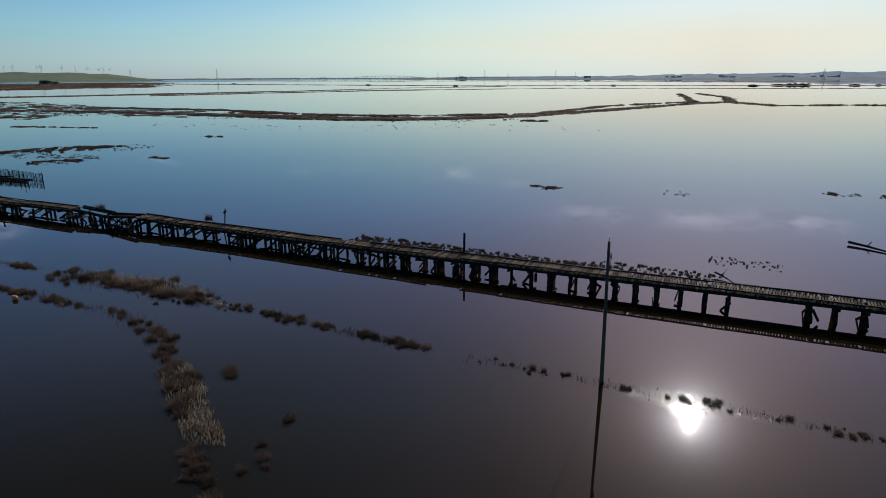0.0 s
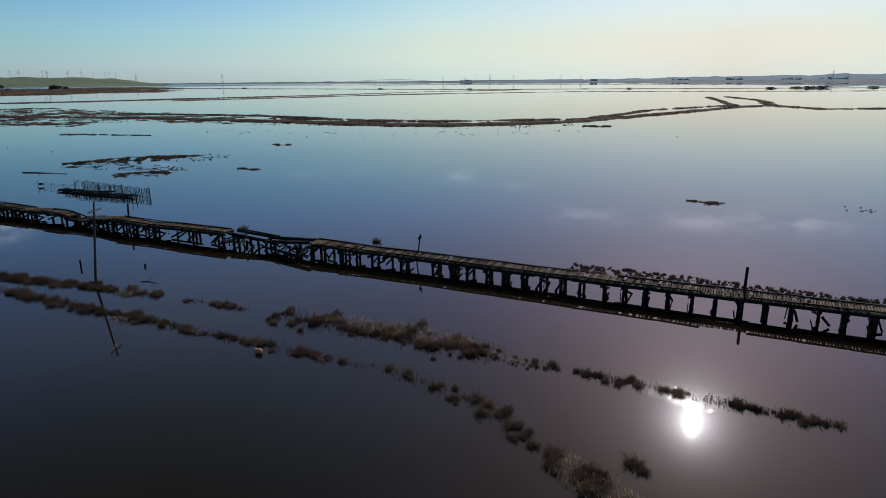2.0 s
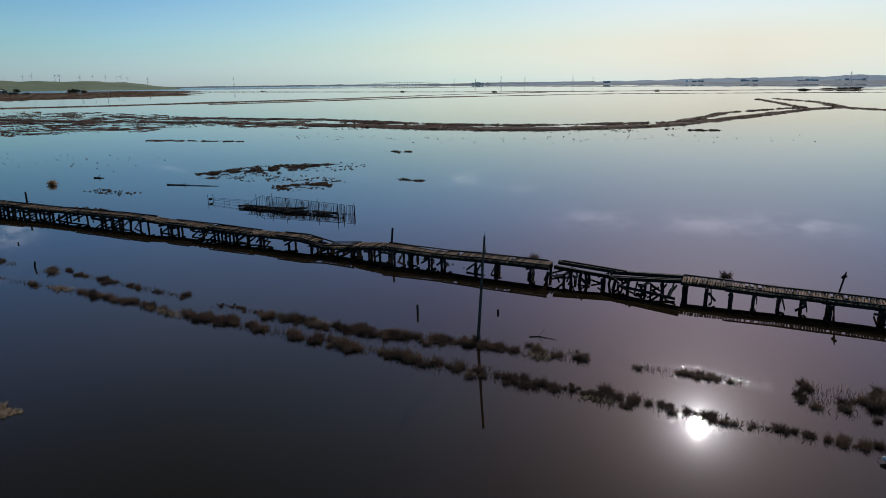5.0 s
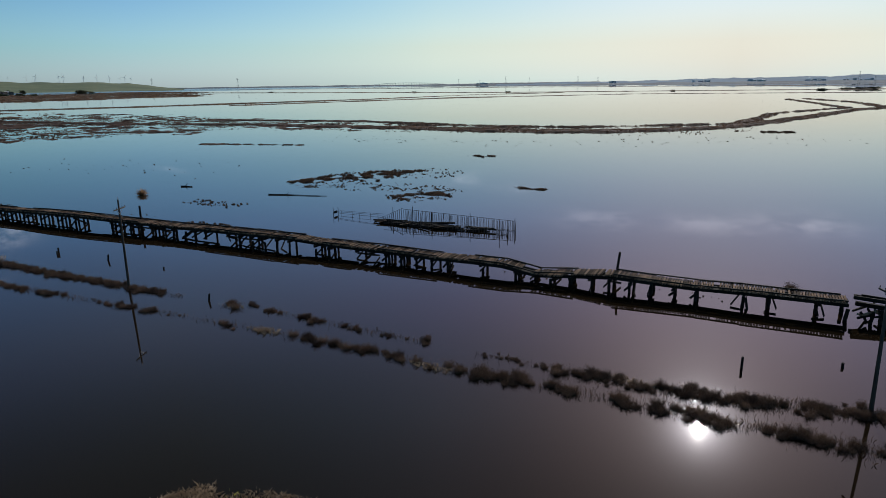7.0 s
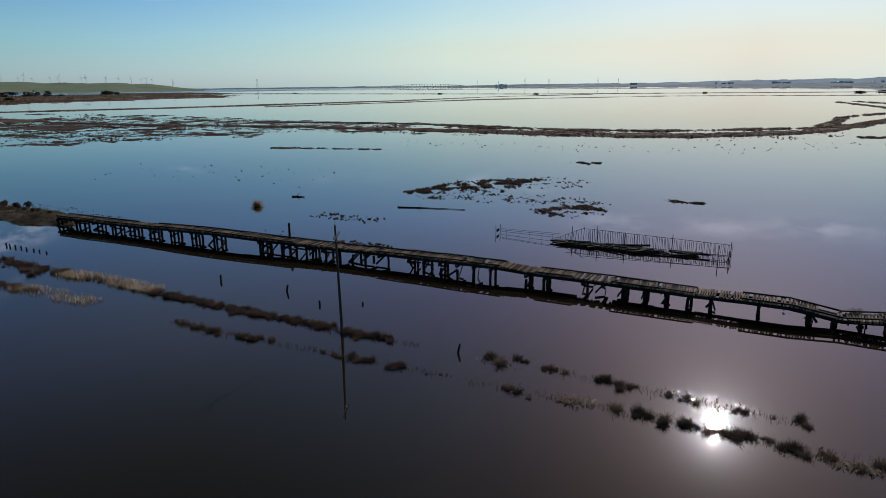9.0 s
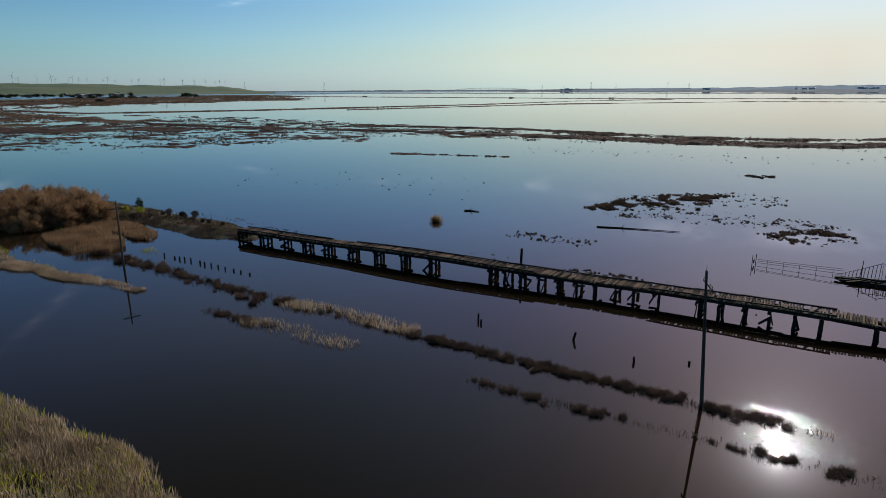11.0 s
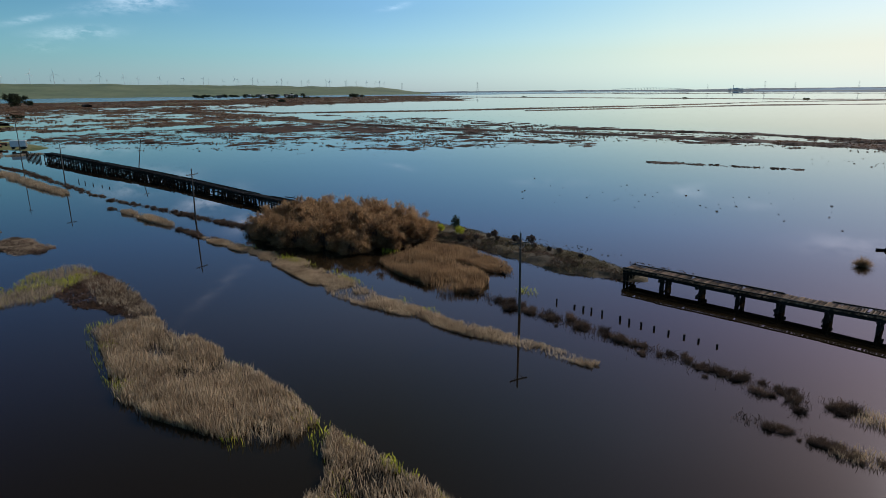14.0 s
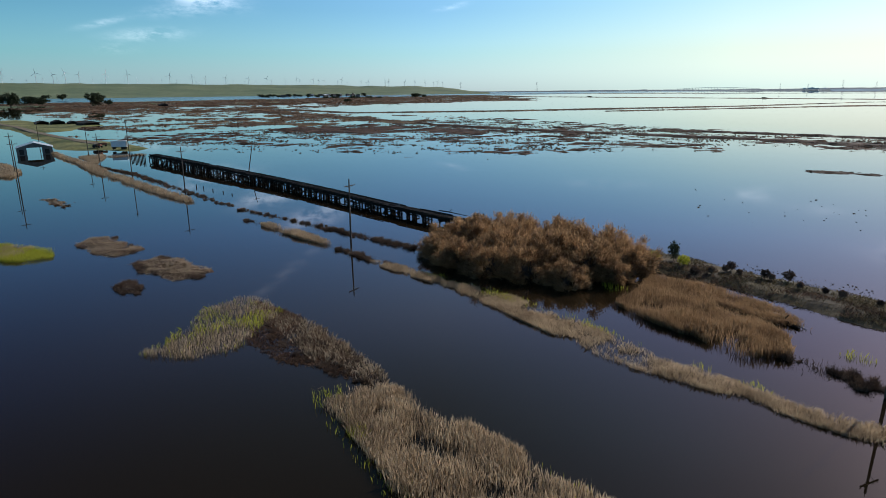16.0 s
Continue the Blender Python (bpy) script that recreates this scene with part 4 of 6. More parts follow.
def scatter(poly, density, r, thin=None):
    """Random points inside a polygon, so many to the square metre; thin(x, y) is the chance to keep one."""
    p = np.array(poly)
    lo, hi = p.min(0), p.max(0)
    n = int(density * (hi[0] - lo[0]) * (hi[1] - lo[1]))
    q = lo + r.rand(n, 2) * (hi - lo)
    ok = inside(q[:, 0], q[:, 1], poly) < 0
    if thin is not None:
        ok &= r.rand(n) < thin(q[:, 0], q[:, 1])
    q = q[ok]
    return np.stack([q[:, 0], q[:, 1], 0 * q[:, 0]], 1)


def strip(line, n, r):
    """Points spread along a polyline with widths, ragged at its edges."""
    seg = np.array([math.dist(a[:2], b[:2]) for a, b in zip(line, line[1:])])
    k = r.choice(len(seg), n, p=seg / seg.sum())
    s = r.rand(n)
    a, b = np.array(line, float)[k], np.array(line, float)[k + 1]
    p = a + (b - a) * s[:, None]
    d = (b - a)[:, :2]
    d /= np.linalg.norm(d, axis=1)[:, None]
    o = np.clip(r.randn(n) * 0.33, -0.8, 0.8) * p[:, 2]
    return np.stack([p[:, 0] - d[:, 1] * o, p[:, 1] + d[:, 0] * o, 0 * o], 1)


def stand(name, pieces, mat_, label, category):
    v, f = join(pieces)
    ob = new(name, cloud_mesh(name, v, f, mat_))
    return tagged(ob, label, category, kind="stuff")


def dome(r, n, rx, rz):
    """Points on and in a low dome of radius rx and height rz."""
    d = r.randn(n, 3)
    d[:, 2] = np.abs(d[:, 2])
    d /= np.linalg.norm(d, axis=1)[:, None]
    return d * (0.55 + 0.45 * r.rand(n) ** 0.5)[:, None] * [rx, rx, rz]


def shrub_arrays(seed, n=420):
    """A vase of fine twigs about 1 m across and 0.9 m high, with sparse small leaves."""
    r = np.random.RandomState(seed)
    roots = np.clip(r.randn(n, 3), -1.8, 1.8) * [0.2, 0.2, 0]
    ways = np.concatenate([r.randn(n, 2) * 0.42 + roots[:, :2] * 1.2, np.ones((n, 1))], 1)
    ways /= np.linalg.norm(ways, axis=1)[:, None]
    uneven = 0.75 + 0.5 * np.sin(3 * np.arctan2(roots[:, 1], roots[:, 0]) + seed)
    tips = roots + ways * ((0.45 + 0.5 * r.rand(n)) * uneven)[:, None]
    roots[:, 2] = -0.1
    a = r.rand(n) * math.tau
    side = np.stack([np.cos(a), np.sin(a), 0 * a], 1) * 0.016
    v = np.stack([roots - side, roots + side, tips], 1).reshape(-1, 3)
    f = np.arange(3 * n).reshape(-1, 3)
    m = int(n * 0.8)
    k = r.randint(n, size=m)
    c = roots[k] + (tips[k] - roots[k]) * (0.35 + 0.6 * r.rand(m, 1))
    e1, e2 = r.randn(m, 3) * 0.03, r.randn(m, 3) * 0.035
    lv = np.stack([c - e1, c + e1 * 0.4 + e2, c + e1 - e2 * 0.3], 1).reshape(-1, 3)
    lv[:, 2] = np.maximum(lv[:, 2], -0.05)
    return join([(v, f), (lv, np.arange(3 * m).reshape(-1, 3))])


SHRUBS = [shrub_arrays(100 + k) for k in range(6)]
SHRUB_MESH = [cloud_mesh("marsh_shrub", v, f, M_BRUSH) for v, f in SHRUBS]


def placed(arrays, x, y, s, h, turn):
    v, f = arrays
    c, q = math.cos(turn), math.sin(turn)
    return np.stack([x + s * (c * v[:, 0] - q * v[:, 1]), y + s * (q * v[:, 0] + c * v[:, 1]), h * v[:, 2]], 1), f


# brush along the two old berm lines: x from, x to, shrubs a metre, band width, size; y follows the line
LINE_A = ((-518.0, -467.3, -430.8, -387.6, -366.7, -338.0, -327.1, -278.7, -261.3, -247.6, -227.5, -205.5, -183.9, -166.3, -124.8, -101.7, -62.8, -33.6, 5.7), (18.3, 26.0, 26.9, 28.8, 32.5, 37.0, 38.8, 39.4, 39.5, 38.8, 39.5, 39.4, 40.1, 41.1, 40.4, 44.4, 46.2, 45.5, 46.2))
LINE_B = ((-456.9, -405.7, -375.5, -358.6, -330.8, -297.3, -282.1, -261.2, -242.6, -222.6, -205.2, -161.2, -110.9, -64.6, -56.8, -52.9), (17.7, 26.3, 25.7, 26.5, 28.6, 29.2, 29.5, 32.1, 32.4, 33.6, 33.6, 36.5, 37.6, 39.2, 37.7, 35.7))
BRUSH = [
    (LINE_A, -518.6, -431.3, 1.3, 2.2, 0.9), (LINE_A, -431.3, -392.1, 0.8, 1.8, 0.9), (LINE_A, -388.0, -365.0, 0.9, 1.4, 1.0), (LINE_A, -365.0, -335.2, 1.3, 1.6, 1.2),
    (LINE_A, -277.8, -236.1, 1.9, 1.9, 1.15), (LINE_A, -236.1, -218.7, 0.6, 1.6, 0.8), (LINE_A, -218.7, -184.0, 1.7, 1.2, 0.95), (LINE_A, -219.8, -191.8, 2.0, 1.2, 0.8), (LINE_A, -191.8, -180.1, 0.9, 1.0, 0.8),
    (LINE_A, -173.2, -169.3, 1.6, 1.6, 1.2), (LINE_A, -168.3, -146.7, 0.8, 1.0, 0.8), (LINE_A, -141.7, -134.8, 0.9, 1.0, 0.6), (LINE_A, -134.8, -109.2, 1.3, 1.6, 1.05),
    (LINE_A, -124.9, -99.9, 1.7, 1.9, 0.9), (LINE_A, -96.0, -87.2, 0.9, 1.0, 0.85), (LINE_A, -83.3, -58.0, 2.3, 3.0, 1.05), (LINE_A, -58.0, -52.1, 1.0, 1.2, 0.8), (LINE_A, -51.1, -31.6, 1.6, 1.0, 0.85), (LINE_A, -27.7, 4.8, 0.8, 0.9, 0.6),
    (LINE_B, -207.5, -161.2, 0.55, 1.0, 0.9), (LINE_B, -161.2, -140.5, 0.9, 1.1, 1.0), (LINE_B, -140.5, -110.9, 1.4, 1.6, 1.1), (LINE_B, -118.8, -93.8, 1.3, 1.6, 1.05), (LINE_B, -93.8, -64.6, 1.2, 1.1, 0.8), (LINE_B, -64.6, -52.9, 1.1, 1.6, 0.9),
    (LINE_B, -242.7, -232.1, 1.2, 1.2, 0.95), (LINE_B, -205.3, -195.4, 0.6, 0.9, 0.9), (LINE_B, -375.9, -358.9, 0.45, 1.5, 0.9), (LINE_B, -342.9, -329.0, 1.1, 1.2, 1.1),
]
rn = np.random.RandomState(7)
rows, count = [], 0
for line, x0, x1, per, width, size in BRUSH:
    for _ in range(int(2.5 * per * (x1 - x0))):
        x = rn.uniform(x0, x1)
        y = lerp_line(x, *line) + rn.randn() * width * 0.33
        s = 0.6 * size * rn.uniform(0.4, 1.3)
        # clumping: shrubs stand in groups with gaps
        if noise.noise((x * 0.35, y * 0.4, 3.0)) < -0.2:
            continue
        h = s * rn.uniform(0.75, 1.15)
        if s > 0.58 and count < 290 and -280 < x:
            count += 1
            k = rn.randint(6)
            ob = new("marsh_shrub", SHRUB_MESH[k])
            ob.matrix_world = Matrix.Translation((x, y, -0.02)) @ Matrix.Rotation(rn.rand() * 6.28, 4, "Z") @ Matrix.Diagonal((s * 1.25, s * 1.25, h, 1))
            tagged(ob, "dark twiggy marsh shrub rising from the flood water", "shrub", "shrubs along the old berms")
        else:
            rows.append(placed(SHRUBS[rn.randint(6)], x, y, s * 1.25, h, rn.rand() * 6.28))
# behind the trestle, and scattered round the islands
for x0, x1, y0, y1, n, size in ((-59.7, -22.5, 74.2, 77.8, 130, 1.0), (-24.4, -8.7, 76.8, 79.9, 34, 0.9), (-10.8, -2.0, 84.4, 88.5, 16, 0.6), (-213.0, -202.7, 68.3, 72.0, 26, 1.0), (-230.4, -215.7, 84.0, 88.8, 22, 0.9), (-240.5, -195.9, 65.9, 72.6, 12, 0.5), (-271.6, -261.9, 64.8, 67.6, 12, 0.5), (-298.1, -274.6, 66.0, 69.3, 20, 0.45), (-200.5, -121.7, 64.9, 68.5, 10, 0.5)):
    for _ in range(4 * n):
        s = 0.3 * size * rn.uniform(0.3, 1.3)
        rows.append(placed(SHRUBS[rn.randint(6)], rn.uniform(x0, x1), rn.uniform(y0, y1), s * 1.2, s, rn.rand() * 6.28))
# the berm that curves towards the open water, and stray tufts beside it
CURVE = [(-56.8, 37.8, 1.6), (-50.6, 34.0, 1.8), (-44.6, 30.3, 2.4), (-40.4, 26.9, 2.2), (-37.1, 24.1, 1.8), (-33.5, 21.3, 1.6), (-26, 16, 2.0)]
for x, y, _ in strip(CURVE, 70, rn):
    s = rn.uniform(0.4, 0.95)
    rows.append(placed(SHRUBS[rn.randint(6)], x, y, s * 1.3, s * 0.8, rn.rand() * 6.28))
for x, y, s in ((-44.2, 34.5, 0.8), (-43.4, 34.0, 0.6), (-34.8, 30.7, 0.6), (-34.4, 27.5, 0.5), (-33.5, 24.7, 0.5), (-33.2, 26.3, 0.6), (-32.4, 25.7, 0.4), (-114.8, 73.7, 1.0), (-90.0, 76.1, 0.9), (-141.6, 69.2, 0.8), (-85.0, 72.1, 0.9), (-67.8, 49.6, 0.8)):
    rows.append(placed(SHRUBS[rn.randint(6)], x, y, s * 1.4, s, rn.rand() * 6.28))
weeds = []
for line, x0, x1, per, width, size in BRUSH:
    n = int(60 * per * (x1 - x0))
    x = rn.uniform(x0, x1, n)
    y = np.interp(x, *line) + rn.randn(n) * width * 0.4
    ok = fractal(x, y, 2.4, 3, 33) > -0.25
    feet = np.stack([x, y, 0 * x - 0.1], 1)[ok]
    weeds.append(blades(feet, (0.15 + 0.4 * rn.rand(len(feet)) ** 1.5) * (0.5 + 0.5 * size), 0.3, 0.014, rn))
stand("drowned_weeds", weeds, M_BRUSH_ROW, "thin brown weeds standing in water along the berms", "weeds")
stand("low_brush", rows, M_BRUSH_ROW, "low dark brush and drowned weeds along the old berms", "brush")

# tufts that fringe the marsh
TUFT = [(np.stack([r0 - sd0, r0 + sd0, t0], 1).reshape(-1, 3), np.arange(42).reshape(-1, 3)) for r0, sd0, t0 in
        ((rn.randn(14, 3) * [0.25, 0.25, 0] - [0, 0, 0.1], rn.randn(14, 3) * [0.09, 0.09, 0], rn.randn(14, 3) * [0.45, 0.45, 0.12] + [0, 0, 0.55]) for _ in range(5))]
tufts = []
for poly, n, thr in ((MARSH, 0.2, 0.0), ([(-600.4, 43.1), (-525.5, 70.2), (-479.4, 103.2), (-450.1, 150.0), (-415.2, 180.7), (-393.4, 227.6), (-382.4, 265.0), (-303.9, 266.2), (-158.6, 286.6), (-110.8, 340.5), (-121.5, 362.0), (-334.2, 324.9), (-460.6, 343.0), (-649.1, 363.6), (-642.9, 63.7)], 0.07, 0.0)):
    for x, y, _ in scatter(poly, n, rn, lambda x, y: (fractal(x, y * 1.5, 12, 3, 55) > thr) * 1.0):
        s = rn.uniform(0.35, 1.0)
        tufts.append(placed(TUFT[rn.randint(5)], x, y, s, s * 0.8, rn.rand() * 6.28))
stand("marsh_tufts", tufts, M_BRUSH_ROW, "scattered brown tufts along the edge of the marsh", "marsh")

# scrub that covers the marsh and the levees, thick enough to shade itself
def marsh_scrub(x0, x1, y0, y1, n, size, seed, height=marsh_height):
    r = np.random.RandomState(seed)
    x, y = x0 + r.rand(n) * (x1 - x0), y0 + r.rand(n) * (y1 - y0)
    z = height(x, y)
    ok = z > 0.0
    x, y, z = x[ok], y[ok], np.minimum(z[ok], 0.5)
    n = len(x)
    k, m = 7, r.rand(n) * math.tau
    s = size * (0.5 + r.rand(n))
    root = np.stack([x, y, z - 0.1], 1)[:, None, :] + r.randn(n, k, 3) * [0.35, 0.35, 0] * s[:, None, None]
    tip = root + (r.randn(n, k, 3) * [0.5, 0.5, 0.15] + [0, 0, 0.6]) * s[:, None, None]
    side = r.randn(n, k, 3) * [0.12, 0.12, 0.0] * s[:, None, None]
    v = np.stack([root - side, root + side, tip], 2).reshape(-1, 3)
    stand("marsh_scrub", [(v, np.arange(len(v)).reshape(-1, 3))], M_SCRUB, "low dark scrub covering the marsh and levees", "marsh")


marsh_scrub(-660, -330, 50, 400, 70000, 0.45, 301)
marsh_scrub(-330, 60, 255, 480, 80000, 0.65, 302)
marsh_scrub(-140, 170, 480, 900, 50000, 0.8, 303)
marsh_scrub(-1450, -656, 0, 760, 90000, 1.0, 304, outer_height)
marsh_scrub(-2300, -1250, -150, 1650, 40000, 1.7, 305, outer_height)

# scrub islands in the lake
def island(line, n, size, label="low dark scrub island in the open lake"):
    out = []
    for x, y, _ in strip(line, int(n * 6.5), rn):
        x, y = x + rn.randn() * 0.8, y + rn.randn() * 0.8
        lump = noise.noise((x * 0.3, y * 0.3, 1.0))
        if lump < -0.12:
            continue
        s = 0.42 * size * rn.uniform(0.35, 1.4) * (0.6 if lump < 0.1 else 1.15)
        out.append(placed(SHRUBS[rn.randint(6)], x, y, s * 1.15, s * 0.7, rn.rand() * 6.28))
    stand("scrub_island", out, M_BRUSH_ROW, label, "island")


island([(-227.3, 116.8, 4), (-220.7, 122.4, 9), (-215.1, 133.1, 12), (-211.4, 141.8, 8), (-207.5, 147.2, 4)], 210, 1.3)
island([(-221.4, 111.6, 3), (-208.4, 117.0, 7), (-192.7, 120.7, 8), (-182.8, 119.9, 4)], 90, 0.6)
island([(-191.3, 107.4, 5), (-186.5, 111.5, 9), (-182.7, 116.8, 5)], 80, 0.9)
island([(-207.7, 150.3, 12), (-193.5, 140.3, 18)], 30, 0.7)
island([(-170.3, 130.4, 1.0), (-166.3, 130.5, 1.6), (-162.9, 130.8, 1.0)], 26, 0.9)
island([(-208.1, 185.7, 2.0), (-201.2, 189.0, 3)], 24, 1.2)
island([(-333.9, 185.2, 1.6), (-312.6, 191.4, 2.2), (-290.1, 196.9, 1.6)], 90, 1.0)
island([(-120.3, 325.4, 3), (-114.2, 323.4, 6), (-107.4, 327.8, 2)], 50, 1.6)
island([(-130.3, 326.4, 2), (-128.3, 325.8, 2)], 12, 1.4)
island([(-49.2, 129.7, 1.2), (-46.3, 130.0, 1.0), (-44.3, 130.6, 1.8)], 22, 0.8)
island([(-21.1, 134.7, 1.2), (-19.7, 134.8, 1.2)], 10, 0.9)
island([(7.7, 147.3, 1.5), (17.7, 148.1, 2.5), (27.6, 149.0, 1.5)], 40, 0.8)
island([(-302.3, 223.1, 20), (-186.3, 239.0, 30), (-69.8, 309.3, 40)], 34, 0.8, "scattered tufts of drowned scrub in open water")
island([(-328.7, 107.9, 30), (-261.3, 135.3, 30)], 16, 0.6, "scattered tufts of drowned scrub in open water")

# a round bush alone in the lake
ball = thing("round_bush", (-247.2, 87.5, 0), "lone round leafless bush standing in the lake", "bush")
r_ = np.random.RandomState(31)
tips = r_.randn(900, 3)
tips /= np.linalg.norm(tips, axis=1)[:, None]
tips[:, 2] = np.abs(tips[:, 2])
tips = tips * (1.3 + 0.6 * r_.rand(900, 1)) * [1, 1, 0.9] + [0, 0, 0.08]
root = np.tile([[0.0, 0.0, 0.1]], (900, 1)) + r_.randn(900, 3) * 0.22
sd = r_.randn(900, 3) * 0.013
part("crown", cloud_mesh("crown", np.stack([root - sd, root + sd, tips], 1).reshape(-1, 3), np.arange(2700).reshape(-1, 3), M_REED_RED), M_BRUSH, ball)
bm = bmesh.new()
for k in range(5):
    rod(bm, (0, 0, -0.6), (math.cos(k * 1.26) * 0.5, math.sin(k * 1.26) * 0.5, 0.8), 0.06, 0.03, 5)
part("stem", bm, M_BARK, ball)


# reed beds
def reeds(name, poly, density, h, mat_, label, seed, lean=0.15, width=0.009, gaps=0.3):
    """A stand of thin blades, ragged at its edge and thinner in places."""
    r = np.random.RandomState(seed)
    def keep(x, y):
        d = -inside(x, y, poly) + 1.5 * fractal(x, y, 3.4, 4, seed + 2) + 0.25
        return np.clip(d / 0.9, 0, 1) * np.clip(0.85 + fractal(x, y, 3.4, 2, seed) * 1.1 - gaps * 0.5, 0.06, 1)
    feet = scatter(poly, density * (3.6 if width < 0.02 else 2.4), r, keep)
    tall = h * (0.6 + 0.4 * r.rand(len(feet))) * (1 + 0.22 * fractal(feet[:, 0], feet[:, 1], 3.0, 3, seed + 1))
    feet[:, 2] = -0.15
    return stand(name, [blades(feet, np.maximum(tall, 0.2), lean, width, r)], mat_, label, "reeds")


ISLE = [(-298.0, 0.8), (-294.0, 0.8), (-290.4, 0.1), (-286.0, -0.7), (-280.1, -1.9), (-275.9, -1.5), (-271.6, 0.2), (-266.9, 1.9), (-264.6, 3.8), (-263.2, 5.8), (-264.5, 8.4), (-269.7, 9.1), (-275.9, 9.0), (-283.3, 8.8), (-290.1, 8.0), (-296.3, 7.4), (-298.4, 4.5)]
SPIT = [(-262.6, 8.2), (-258.5, 8.7), (-252, 9.0), (-242.2, 9.6), (-234.2, 10.1), (-227.6, 10.6), (-222.0, 11.0), (-217.6, 10.7), (-210.6, 8.9), (-209.5, 6.3), (-213, 2.6), (-221.5, -4.5), (-235.5, -10.4), (-246.5, -8.4), (-252.6, -1.4), (-256.6, 2.1), (-260.2, 5.6)]
NEAR = [(-152.0, 9.6), (-150.6, 13.0), (-148.9, 15.4), (-145.4, 16.4), (-141.5, 17.0), (-136.6, 16.2), (-138.5, 12.5), (-143.0, 9.4), (-148.4, 8.0)]
reeds("reed_bed", ISLE, 95, 1.1, M_REED, "tall pale dry reed bed on a flooded islet", 41)
reeds("reed_bed", SPIT, 75, 1.1, M_REED, "tall pale dry reeds along a flooded spit", 42)
reeds("green_shoots", [(-252, 9.0), (-234.2, 10.1), (-222.0, 11.0), (-210.6, 8.9), (-213, 2.6), (-225, 0.0), (-240, 2.0)], 8, 0.95, M_GREEN, "fresh green shoots scattered through dry reeds", 55, 0.25, 0.018)
reeds("reed_bed", NEAR, 60, 0.5, M_STRAW, "low matted straw-coloured reed clump in the water", 43, 0.6)
reeds("green_shoots", NEAR, 5, 0.5, M_GREEN, "fresh green shoots among matted straw", 56, 0.4, 0.018, 1.2)
reeds("reed_bed", [(-297.5, 39.8), (-291.6, 37.9), (-285.9, 37.2), (-280.5, 36.6), (-277.3, 40.1), (-279.7, 44.5), (-284.3, 46.5), (-290.9, 48.0), (-298.7, 46.2)], 85, 1.5, M_REED_RED, "rust-brown reed bed beside the bank", 44, 0.12)
reeds("reed_bed", [(-299.7, 47.1), (-290.9, 48.9), (-283.4, 47.5), (-278.9, 48.9), (-283.5, 52.8), (-293.0, 54.8), (-302.8, 54.0)], 60, 1.0, M_REED_RED, "rust-brown reeds at the foot of the bank", 45, 0.2)
BAND = [(-334.8, 27.4), (-326.9, 27.3), (-317.0, 28.2), (-311.1, 28.3), (-297.2, 27.0), (-289.4, 26.3), (-284.8, 26.6), (-276.7, 28.2), (-269.0, 28.8), (-262.1, 30.7), (-255.3, 31.6), (-255.3, 33.0), (-265.1, 32.7), (-274.0, 31.7), (-284.0, 31.0), (-293.4, 32.0), (-307.2, 32.7), (-319.0, 30.9), (-330.9, 29.7)]
reeds("reed_bed", BAND, 120, 0.68, M_REED, "pale dry reeds along the flooded berm", 46, 0.25, gaps=0.5)
reeds("reed_bed", [(-368.6, 25.3), (-358.6, 25.4), (-346.7, 26.8), (-345.7, 28.7), (-356.7, 28.5), (-368.6, 27.2)], 60, 1.1, M_REED, "pale dry reeds along the flooded berm", 47)
reeds("reed_bed", [(-577, 13.6), (-545, 15.2), (-511, 16.6), (-481, 16.0), (-458, 18.0), (-438, 19.0), (-417, 20.6), (-404, 22.0), (-404, 24.6), (-417, 24.2), (-438, 22.8), (-458, 22.4), (-481, 20.6), (-500, 21.4), (-511, 21.0), (-545, 18.6), (-577, 16.4)], 20, 1.4, M_REED, "pale dry reeds along the flooded berm", 48, width=0.07)
reeds("reed_bed", [(-541, 21.4), (-545, 26.5), (-545, 32.0), (-536, 31.0), (-527, 28.3), (-512, 23.5), (-510, 21.5), (-528, 21.7)], 14, 1.0, M_REED, "pale dry grass on a low flooded bank", 75, width=0.07)
reeds("reed_bed", [(-536, 30.9), (-536, 44.4), (-532, 45.0), (-530, 38.0), (-531, 31.0)], 14, 0.8, M_STRAW, "pale dry grass on a low flooded bank", 76, width=0.07)
reeds("reed_bed", [(-235.9, 31.3), (-228.2, 31.7), (-220.6, 32.6), (-220.7, 34.6), (-228.3, 35.0), (-235.9, 33.7)], 18, 0.8, M_REED, "thin dry grass on the flooded berm", 49)
reeds("reed_bed", [(-236.0, 37.6), (-226.5, 38.5), (-217.5, 38.7), (-217.6, 41.3), (-226.6, 41.4), (-236.1, 40.2)], 22, 0.9, M_REED, "thin dry grass on the flooded berm", 50)
reeds("reed_bed", [(-78.4, 45.2), (-62.8, 45.8), (-59.0, 47.6), (-68.7, 49.2), (-80.4, 47.8)], 20, 0.75, M_STRAW, "dry straw-coloured grass on the berm", 52)
reeds("reed_bed", [(-48.9, 31.3), (-39.0, 25.3), (-36.1, 26.1), (-43.1, 31.7), (-48.0, 33.9)], 30, 0.7, M_STRAW, "dry straw-coloured grass on the berm", 53)
